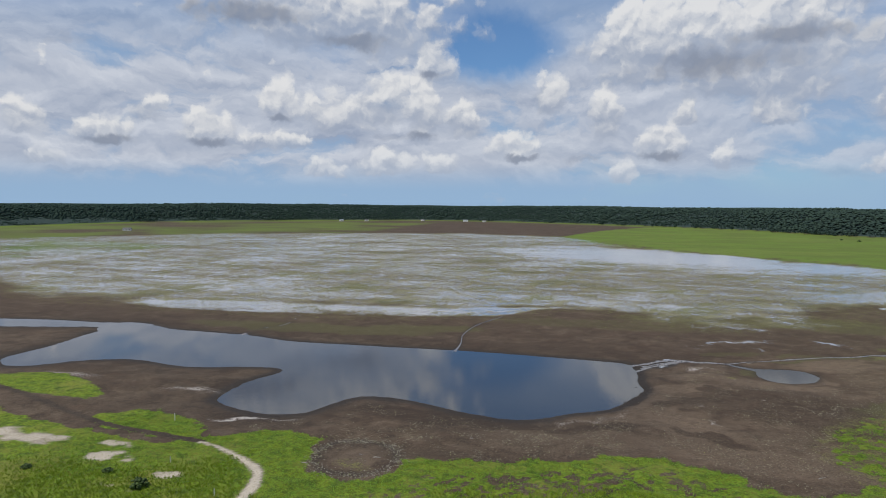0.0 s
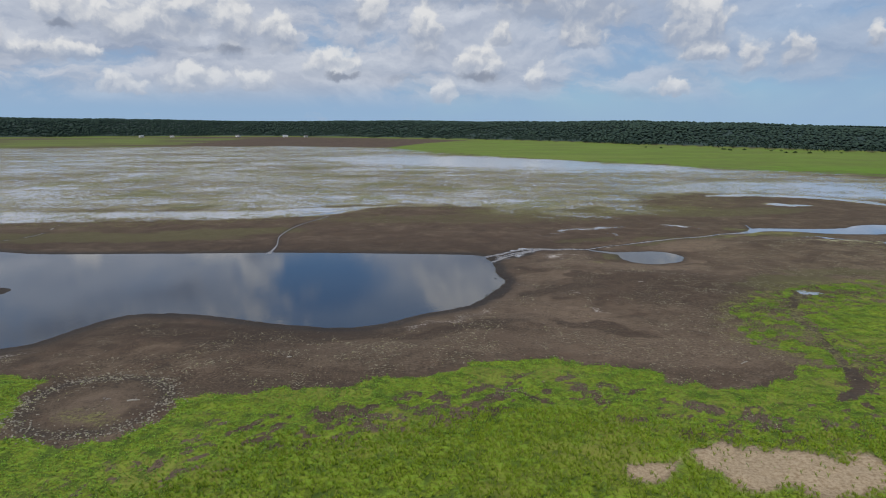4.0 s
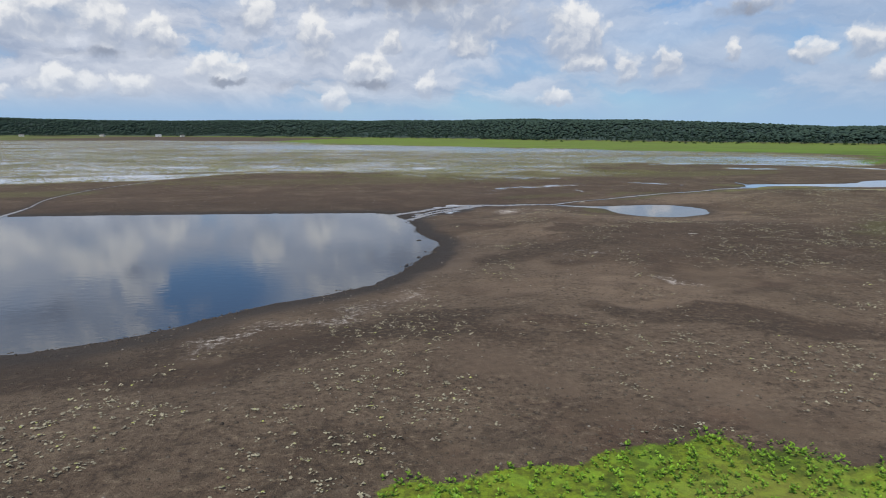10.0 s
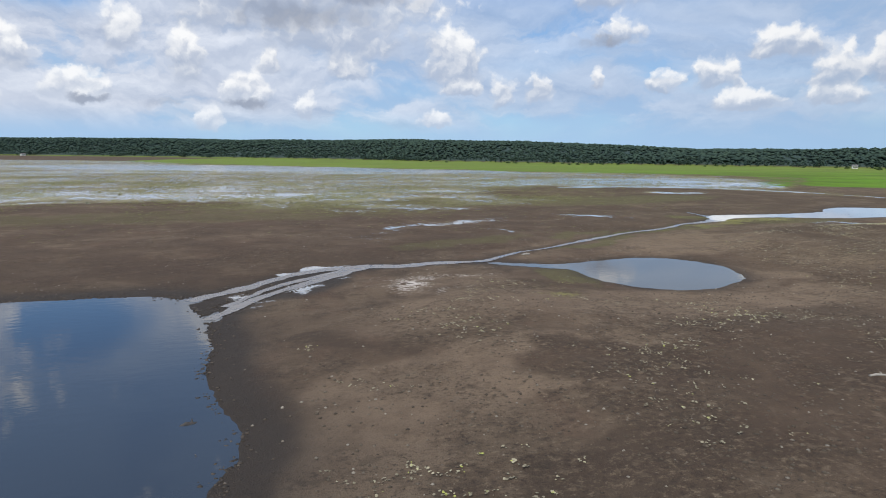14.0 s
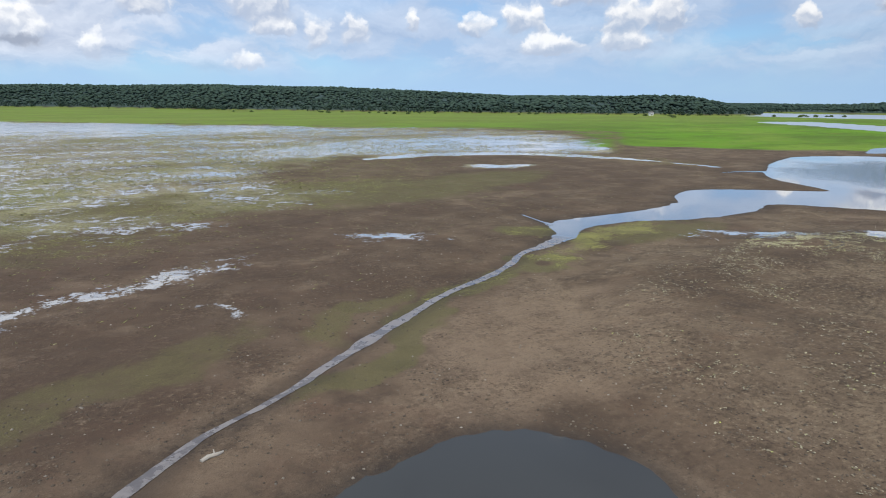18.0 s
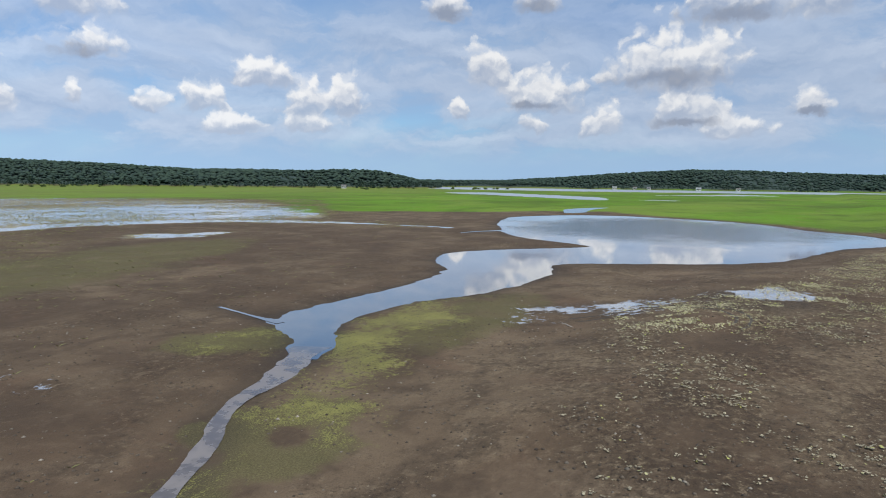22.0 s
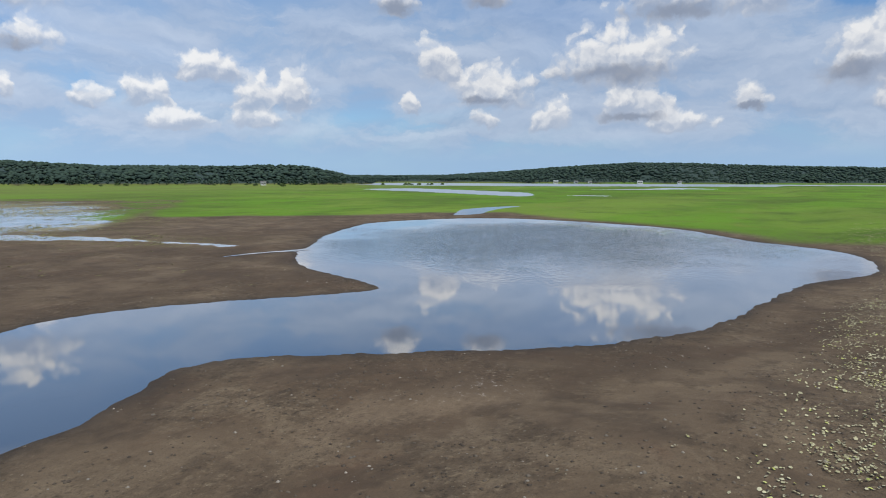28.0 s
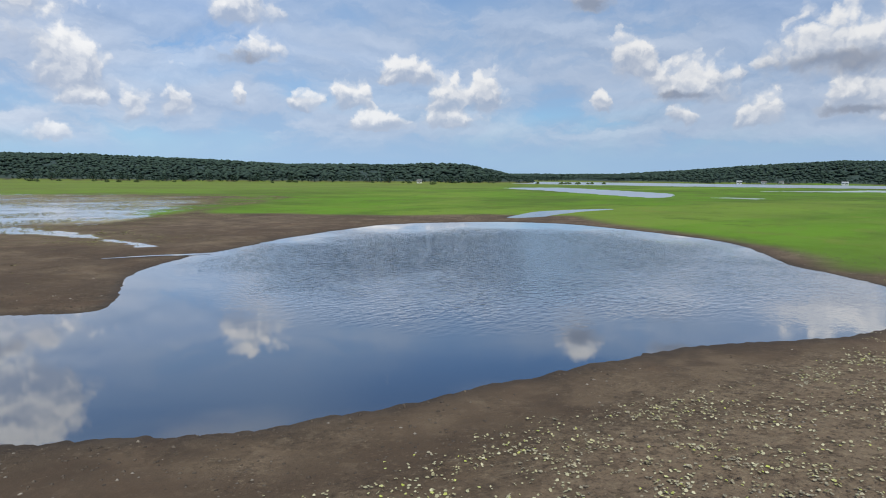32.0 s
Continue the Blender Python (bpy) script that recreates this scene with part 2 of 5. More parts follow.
    under = g.math("MULTIPLY", g.step(g.math("MULTIPLY_ADD", knob, 0.55, bars), 1.45, 0.7), g.math("MULTIPLY_ADD", cover, 0.7, 0.3))
    shade = g.mix(g.step(field, 0.52, 0.68), rgb(0.84, 0.85, 0.87), rgb(0.36, 0.40, 0.48))
    total = g.mix(g.math("MULTIPLY", over, 0.85), base, shade)
    total = g.mix(g.math("MULTIPLY", cover, 0.95), total, cloud)
    total = g.mix(g.math("MULTIPLY", under, 0.8), total, rgb(0.225, 0.265, 0.355))
    total = g.vec("SCALE", total)
    g.put(total.node.inputs["Scale"], g.mixf(g.step(bearing, 70.0, 22.0), 0.93, 1.03))
    back = g.node("ShaderNodeBackground", {"Color": total, "Strength": 1.0})
    g.tree.links.new(back.outputs[0], out.inputs[0])


build_sky()

# ---------------------------------------------------------------- plan of the lake bed
# Shorelines and cover, as closed lines on the plan; rounded() runs a smooth curve through them.
POND = ((-330, 210), (-300, 217), (-277, 223), (-243, 227), (-227, 232), (-204, 225), (-164, 225), (-141, 221), (-106, 224), (-70, 228), (-42, 229), (-22, 229),
        (-11, 228), (-7, 217), (-6.3, 205), (-4.6, 199), (-4.7, 195), (-6.6, 188), (-9.6, 181.3), (-12.9, 174.6), (-22, 168), (-29, 161), (-37, 158), (-45, 159),
        (-54, 161), (-64, 164), (-75, 165), (-82, 162), (-86, 153), (-89, 145), (-97, 141), (-106, 142), (-117, 146), (-120, 154), (-121, 166),
        (-118, 180), (-128, 182), (-152, 174), (-176, 176), (-192, 169), (-203, 157), (-213, 155), (-222, 163), (-223, 176), (-226, 197),
        (-236, 217), (-262, 210), (-330, 190))
ROUND_POOL = ((36, 237), (43, 237.5), (47, 235), (48.5, 230), (47, 225), (45, 222.5), (40, 220), (36, 219.5), (33, 221), (31, 224), (30, 228),
              (30.5, 231.5), (28, 234), (25, 236.3), (23, 238), (27, 237.3), (31, 235.8))
LAGOON = ((122, 287), (126, 289), (132, 294.5), (141, 298), (149, 296), (155, 291.5), (161, 286.5), (167, 282.3), (170.5, 286), (174, 294), (178, 301), (188, 310), (193, 312.5),
          (206, 320), (218, 326), (235, 332), (250, 335), (272, 325), (281, 310), (279, 296), (274, 281), (266, 265), (254, 256),
          (243, 249), (236, 241), (231, 236), (224, 233), (215, 232.5), (204, 234), (193, 241), (183, 244.5), (174, 247), (167, 249),
          (161, 252), (155, 257), (150, 264), (146, 270), (142, 276), (138, 278.3), (131, 281))
LAGOON_TAIL = ((146, 284), (140, 278.6), (137, 278.2), (132, 276), (127, 275), (119, 275), (110, 276.5), (104, 279), (98, 280), (93, 279.5), (90, 278), (88, 276.2), (85, 274.3),
               (83, 274.6), (85, 277.6), (87, 280.5), (88.5, 283), (90.5, 284.8), (94, 286), (102, 286), (110, 285.5), (122, 287), (128, 289), (140, 290))
# channels: x, y, half width
BROOK = ((-9, 226, 0.8), (-4, 231, 0.7), (0, 236, 0.6), (4, 238.4, 1.0), (8, 239.0, 1.2), (13.2, 238.9, 0.95), (16.9, 239.8, 0.8), (22.5, 240.0, 0.6), (26.7, 243.3, 0.36), (30, 245.8, 0.26), (34, 247.7, 0.26), (41, 252.2, 0.45),
         (45.3, 255.1, 0.6), (48.5, 257.0, 0.5), (53.4, 260.0, 0.5), (58.2, 262.5, 0.4), (64, 264.9, 0.5), (68, 267.1, 0.48), (73.6, 271.2, 0.55), (77, 272.5, 0.75), (81.3, 274.3, 1.0), (85.1, 276.4, 1.2))
BROOK_ARM = ((-7, 219, 0.5), (-3, 226, 0.6), (1, 231, 0.6), (5, 235.5, 0.7), (9, 239.5, 0.7))
BROOK_ARM_2 = ((-6, 223, 0.4), (-2, 230, 0.45), (3, 235, 0.4), (7, 239, 0.4))
POOL_FEED = ((22, 240, 0.35), (25, 237, 0.5), (28, 235.5, 0.6))
RILL_WEST = ((-167, 225, 0.9), (-168, 238, 0.25), (-163, 252, 0.2), (-170, 275, 0.2))
RILL_EAST = ((-73, 226, 0.7), (-75, 240, 0.2), (-79, 255, 0.15), (-80, 270, 0.2), (-79, 284, 0.2), (-74, 305, 0.3))
RILL_NORTH = ((91.2, 293, 0.15), (90.3, 288.5, 0.2), (89.4, 283.5, 0.45))
LAGOON_RILL = ((193, 312, 1.2), (189, 314, 0.7), (185, 316, 0.4), (180, 317, 0.2))
FAR_LAKE = ((835, 745), (826, 670), (842, 525), (898, 390), (970, 245), (1030, 80), (1150, -190), (1400, -330), (1290, 30), (1225, 245), (1170, 432), (1120, 620), (1090, 780), (1040, 850), (960, 800))
MEADOW_POOL = ((590, 565), (650, 560), (640, 520), (575, 425), (540, 392), (470, 372), (500, 425), (545, 490))
MEADOW_SLIVER = ((680, 388), (715, 372), (760, 348), (812, 340), (818, 322), (772, 282), (745, 312), (705, 345))
MEADOW_PUDDLE = ((492, 356), (506, 356), (514, 342), (508, 328), (498, 330), (494, 344))
INLET_POOL = ((288, 331), (302, 337), (322, 343), (346, 339), (352, 333), (330, 333), (312, 330), (298, 327))
FLOOD_LIP = ((112, 396, 2.0), (134, 401, 4.5), (150, 399, 6.0), (166, 390, 5.0), (177, 379, 4.5), (184, 366, 3.4), (187.5, 351, 2.0), (189, 338, 1.0), (190, 326, 0.4))
FLOOD = ((-1000, 500), (-600, 330), (-400, 290), (-300, 275), (-246, 264), (-172, 275), (-134, 280), (-100, 290), (-70, 308), (-50, 335), (-10, 326), (15, 317),
         (40, 322), (82, 344), (118, 384), (146, 394), (170, 380), (183, 362), (189, 342), (200, 368), (226, 398), (255, 425), (290, 455), (325, 505), (300, 560), (230, 612), (150, 700),
         (60, 765), (-60, 920), (-160, 1090), (-350, 1150), (-600, 1080), (-900, 850))
MEADOW = ((-160, 1120), (-60, 925), (60, 768), (150, 702), (230, 615), (300, 563), (328, 505), (292, 455), (255, 425), (236, 402), (250, 385), (272, 360), (290, 345),
          (305, 325), (290, 305), (284, 290), (272, 262), (255, 250), (243, 240), (250, 215), (330, 150), (600, 0), (1300, -600), (1800, -600), (1750, -100),
          (1280, 440), (1020, 610), (900, 760), (640, 900), (300, 1300), (0, 1650))
MEADOW_WEST = ((-1500, 1000), (-841, 600), (-640, 470), (-600, 540), (-588, 679), (-752, 700), (-860, 760), (-1100, 1200), (-1300, 1500))
MEADOW_NORTH = ((-1350, 1500), (-760, 830), (-620, 1000), (-560, 1150), (-700, 1950), (-1000, 1850))
HERBS = ((330, 165), (220, 196), (130, 203), (76, 196), (51, 184), (42, 172), (38, 162), (36.5, 154), (38, 149.5), (42, 144), (38.5, 138), (30, 132), (19.5, 132), (14, 138), (8, 140.3), (-5, 139.8), (-16, 135.2), (-23, 131.3),
         (-31, 127.2), (-43, 124.6), (-51, 121.5), (-51, 114), (-58, 109), (-67, 111), (-71, 120), (-73, 127), (-81, 129), (-90, 126), (-98, 119),
         (-110, 113), (-150, 116), (-215, 126), (-300, 120), (-400, -100), (500, -100))
HERB_PATCH = ((-215, 135), (-198, 144), (-181, 149), (-155, 142), (-150, 133), (-180, 131))
HERB_PATCH_2 = ((-137, 120), (-128, 130), (-119, 130), (-107, 128), (-101, 120), (-105, 116), (-123, 116))
DARK_POOL = ((-70, 119), (-70, 125), (-64, 129), (-56, 128), (-52, 122), (-53, 115), (-58, 111), (-66, 112))
SAND = ((5, 107), (9, 110), (16, 114), (21, 113), (28, 113), (34, 112), (33, 106), (25, 103), (21, 104), (17, 104.5), (15, 108), (12, 109), (6, 104))
TRAIL = ((-60, 40, 1.6), (-69, 75, 1.5), (-72, 86, 1.4), (-72, 96, 1.2), (-74, 103, 1.1), (-77, 107.5, 1.0), (-82, 110.5, 0.8), (-90, 114, 0.6), (-98, 116, 0.5))
TRACK = ((-98, 116.5, 1.0), (-123, 117.5, 1.0), (-144, 122, 1.2), (-185, 133, 1.2), (-260, 140, 1.2))
WET_GULLY = ((62, 186, 2.2), (56, 178, 0.9), (51, 168, 0.7), (49, 155, 0.7), (47, 145, 0.6), (44, 133, 1.2), (38, 127, 0.4))
FOREST_NORTH = ((-1700, 800), (-1450, 1000), (-1400, 1500), (-1050, 1850), (-690, 2000), (-200, 1800), (150, 1500), (340, 1230), (500, 1030), (640, 885), (780, 765), (850, 740),
                (925, 765), (985, 840), (1030, 960), (1080, 1150), (1500, 1800), (800, 3200), (-1500, 3200), (-2600, 1500))
FOREST_EAST = ((1095, 980), (1105, 830), (1142, 630), (1192, 440), (1250, 250), (1315, 40), (1430, -300), (2600, -500), (2900, 1000), (2000, 1900), (1300, 1700))


def rounded(points, n=5, closed=True):
    p = np.array(points, float)
    if not closed:
        p = np.vstack([2 * p[0] - p[1], p, 2 * p[-1] - p[-2]])
        a, b, c, d = p[:-3], p[1:-2], p[2:-1], p[3:]
    else:
        a, b, c, d = np.roll(p, 1, 0), p, np.roll(p, -1, 0), np.roll(p, -2, 0)
    t = (np.arange(n) / n)[None, :, None]
    a, b, c, d = (v[:, None] for v in (a, b, c, d))
    q = 0.5 * (2 * b + (c - a) * t + (2 * a - 5 * b + 4 * c - d) * t**2 + (3 * b - a - 3 * c + d) * t**3)
    q = q.reshape(-1, p.shape[1])
    return q if closed else np.vstack([q, p[-2]])


def region(points, x, y, reach=60.0):
    """Signed distance to a closed line, negative inside; exact within reach of it."""
    q = rounded(points)
    lo, hi = q.min(0) - reach, q.max(0) + reach
    out = np.full(x.shape, reach)
    near = (x > lo[0]) & (x < hi[0]) & (y > lo[1]) & (y < hi[1])
    px, py = x[near], y[near]
    best, inside = np.full(px.shape, 1e12), np.zeros(px.shape, bool)
    for (ax, ay), (bx, by) in zip(q, np.roll(q, -1, 0)):
        dx, dy = bx - ax, by - ay
        u = np.clip(((px - ax) * dx + (py - ay) * dy) / (dx * dx + dy * dy + 1e-9), 0, 1)
        best = np.minimum(best, (px - ax - u * dx) ** 2 + (py - ay - u * dy) ** 2)
        if ay != by:
            inside ^= ((ay > py) != (by > py)) & (px < dx * (py - ay) / dy + ax)
    out[near] = np.where(inside, -1, 1) * np.sqrt(best)
    return out


def channel(points, x, y, reach=40.0):
    """Signed distance to the bank of a channel of varying width."""
    q = rounded(points, 4, False)
    lo, hi = q[:, :2].min(0) - reach, q[:, :2].max(0) + reach
    out = np.full(x.shape, reach)
    near = (x > lo[0]) & (x < hi[0]) & (y > lo[1]) & (y < hi[1])
    px, py = x[near], y[near]
    best = np.full(px.shape, reach)
    for (ax, ay, aw), (bx, by, bw) in zip(q[:-1], q[1:]):
        dx, dy = bx - ax, by - ay
        u = np.clip(((px - ax) * dx + (py - ay) * dy) / (dx * dx + dy * dy + 1e-9), 0, 1)
        best = np.minimum(best, np.hypot(px - ax - u * dx, py - ay - u * dy) - (aw + u * (bw - aw)))
    out[near] = best
    return out


_table = np.random.RandomState(7).rand(256, 256)


def rough(x, y, size, octaves=3):
    """Smooth noise from 0 to 1 with features of that size."""
    total, amp, norm = 0.0, 1.0, 0.0
    for k in range(octaves):
        u, v = x / size * 2**k + 37.1 * k, y / size * 2**k + 11.7 * k
        iu, iv = np.floor(u).astype(int), np.floor(v).astype(int)
        fu, fv = u - iu, v - iv
        fu, fv = fu * fu * (3 - 2 * fu), fv * fv * (3 - 2 * fv)
        a, b = _table[iu & 255, iv & 255], _table[(iu + 1) & 255, iv & 255]
        c, d = _table[iu & 255, (iv + 1) & 255], _table[(iu + 1) & 255, (iv + 1) & 255]
        total = total + amp * ((a * (1 - fu) + b * fu) * (1 - fv) + (c * (1 - fu) + d * fu) * fv)
        norm, amp = norm + amp, amp * 0.5
    return total / norm


def smooth(v, low, high):
    t = np.clip((v - low) / (high - low), 0, 1)
    return t * t * (3 - 2 * t)


def blob(x, y, cx, cy, rx, ry, turn=0.0):
    """A soft round patch, 1 in its middle."""
    c, s = math.cos(radians(turn)), math.sin(radians(turn))
    u, v = (x - cx) * c + (y - cy) * s, -(x - cx) * s + (y - cy) * c
    return np.clip(1 - np.hypot(u / rx, v / ry), 0, 1)


WATERS = (POND, ROUND_POOL, LAGOON, LAGOON_TAIL, INLET_POOL)
CHANNELS = (BROOK, BROOK_ARM, BROOK_ARM_2, POOL_FEED, RILL_WEST, RILL_EAST, RILL_NORTH, LAGOON_RILL)


def shore_distance(x, y):
    d = np.full(x.shape, 60.0)
    for points in WATERS:
        d = np.minimum(d, region(points, x, y))
    narrow = np.full(x.shape, 60.0)
    for points in CHANNELS:
        narrow = np.minimum(narrow, channel(points, x, y))
    ragged = (rough(x, y, 3.4, 4) - 0.5) * 0.9 + (rough(x + 17, y, 1.25, 2) - 0.5) * 0.55
    return np.minimum(d + ragged, narrow - 0.3 + 0.15 * ragged), d


def south_side(x, y):
    line = np.interp(x, (-400, -130, -90, -30, 0, 25, 50, 80, 130, 200, 260), (190, 172, 160, 185, 218, 236, 240, 266, 264, 238, 236))
    return smooth(line - y, 0, 14)


def ground_height(x, y, shore=None):
    d = shore_distance(x, y)[0] if shore is None else shore
    s = south_side(x, y)
    rise = np.minimum(np.maximum(d, 0) * (0.028 + 0.045 * s), 0.22 + 1.15 * s) + 0.02
    z = np.where(d < 0, np.maximum(-0.7, 0.1 * d), rise)
    z = z + (rough(x, y, 6.0, 3) - 0.5) * np.clip(d, 0, 6) / 6 * 0.22
    z = z + (rough(x, y, 1.1, 2) - 0.5) * np.clip(d, 0, 3) / 3 * 0.07
    growth = np.minimum(np.minimum(region(HERBS, x, y, 10), region(HERB_PATCH, x, y, 10)), region(HERB_PATCH_2, x, y, 10))
    z = z + smooth(-growth, 0, 3) * (rough(x, y, 2.6, 2) - 0.4) * 0.7
    for points in (FAR_LAKE, MEADOW_POOL, MEADOW_SLIVER, MEADOW_PUDDLE):
        z = np.where(region(points, x, y, 40) < 0, -0.5, z)
    around = np.degrees(np.arctan2(x - 60, y - 240))
    ridge = np.interp(around, (-60, -10, 10, 23, 33, 38, 42, 48, 53, 57, 61), (46, 40, 36, 32, 24, 17, 17, 22, 27, 22, 8))
    ridge_east = np.interp(around, (60, 64, 68, 74, 80, 85, 89, 97, 107, 120), (5, 7, 12, 24, 36, 35, 30, 24, 20, 18))
    for points, top in ((FOREST_NORTH, ridge), (FOREST_EAST, ridge_east)):
        r = region(points, x, y, 900)
        z = z + np.where(r < 0, top * (1 - np.exp(np.minimum(r + 25, 0) / 90)) * (0.85 + 0.3 * rough(x, y, 420.0, 2)) + 5.0 * smooth(-r, 6, 20), 0)
    return z


def strewn(x, y):
    """1 where leaves lie on the lagoon's southern shore, 0 on the bare mud next to the water."""
    line = np.interp(x, (95, 108, 116, 130, 145, 160, 170, 180, 190, 210), (262, 261, 257, 248.5, 246.5, 244, 242.5, 240, 236, 232))
    return np.where(x > 95, smooth(line - y, -0.5, 4.0), 1.0)


# Tones of the mud: middle, half length, half width, turn, strength.
PALE_MUD = ((36, 213, 15, 5.5, 0, 0.9), (17, 215, 14, 5, 10, 0.65), (-61, 119.5, 5.5, 4.5, 0, 0.8), (7, 173, 9, 3.5, 0, 0.5), (0, 176, 5, 7, -10, 0.6), (11, 201, 8, 3.5, -10, 0.9), (5, 199, 8, 4.2, 30, 0.9), (-1, 190, 8, 3.4, 60, 0.95), (-5, 181.5, 7, 2.8, 62, 0.95), (-9, 173.5, 7, 2.6, 50, 0.85), (-13, 166, 9, 2.6, 28, 0.7), (-3, 164.5, 9, 3.0, 0, 0.95),
            (4, 160, 9, 2.8, -25, 0.9), (4, 167, 9, 4.5, 0, 0.8), (9, 163, 7, 2.6, -10, 0.8), (-23, 163.5, 9, 2.2, 25, 0.6), (-15, 147, 30, 7, 8, 0.5), (17, 148, 24, 8, -5, 0.6), (60, 250, 15, 7, 15, 0.62), (54, 243, 13, 6, 10, 0.58), (66, 228, 17, 12, 0, 0.3),
            (49.8, 224, 2.6, 6, 12, 0.7), (44, 221, 5, 2, -20, 0.6), (27, 187, 9, 4, 0, 0.4), (88, 254, 15, 7, 20, 0.15), (44, 202, 13, 7, 0, 0.55), (141, 262, 9, 3, -30, 0.55), (160, 249, 5, 1.8, -10, 0.45), (30, 213, 10, 4, 20, 0.4),
            (14, 227, 7, 3, 30, 0.5), (110, 291, 6, 2.5, 20, 0.5), (-30, 144, 9, 3, 5, 0.6), (36, 255, 9, 3, 35, 0.4), (180, 228, 30, 7, -10, 0.6))
DARK_MUD = ((152, 254, 15, 4.5, -42, 0.6), (166, 243.5, 12, 3, -20, 0.5), (5, 184, 7, 4, 10, 0.65), (12, 179.5, 7, 3.5, 0, 0.45), (17.5, 199.6, 6, 2.2, 0, 0.85), (17, 188, 6, 3, 0, 0.5), (-8.6, 160, 9, 2.4, 25, 0.8), (-15, 155.5, 10, 2.8, 25, 0.8), (10, 158.8, 7, 2.3, -30, 1.0), (13, 155.3, 6, 1.9, -30, 1.0),
            (12, 170.5, 6, 2.0, -15, 0.35), (5, 162.1, 2.6, 0.9, 10, 0.7), (-42, 152.5, 15, 5, 10, 0.95), (-20, 152, 9, 2.6, 20, 0.7), (-64, 150, 16, 6, 0, 0.8), (-98, 137, 13, 4, 10, 0.7), (38, 200, 15, 7, 0, 0.6), (12, 251, 26, 8, 20, 0.5),
            (50, 266, 12, 3, 30, 0.5), (68, 253.5, 8, 2.5, 20, 0.3), (84, 246, 16, 7, 10, 0.3), (90, 269.5, 10, 3, 20, 0.7), (105, 297, 26, 9, 30, 0.4), (28, 262, 14, 6, 35, 0.6), (-40, 243, 60, 7, 0, 0.55), (-120, 240, 50, 6, 0, 0.6), (20, 292, 30, 7, 10, 0.5), (-2, 245, 14, 5, 10, 0.6))
OLIVE_MUD = ((28, 229.4, 5, 4, 60, 0.9), (26, 256, 13, 4, 30, 0.55), (57, 260, 10, 2.4, 28, 0.9), (44, 251, 9, 2.2, 33, 0.8), (84, 280.5, 4, 6, 45, 0.8), (72, 266, 7, 2, 22, 0.8), (48, 262, 9, 2.4, 30, 0.6), (100, 271, 12, 4, 10, 0.6),
             (-150, 247, 55, 9, 5, 0.9), (-100, 262, 26, 8, 12, 0.9), (40, 330, 60, 16, 10, 0.7), (-20, 300, 60, 12, 5, 0.5), (100, 330, 40, 12, 20, 0.6), (62, 196, 16, 5, 20, 0.7), (95, 206, 30, 5, 0, 0.6))


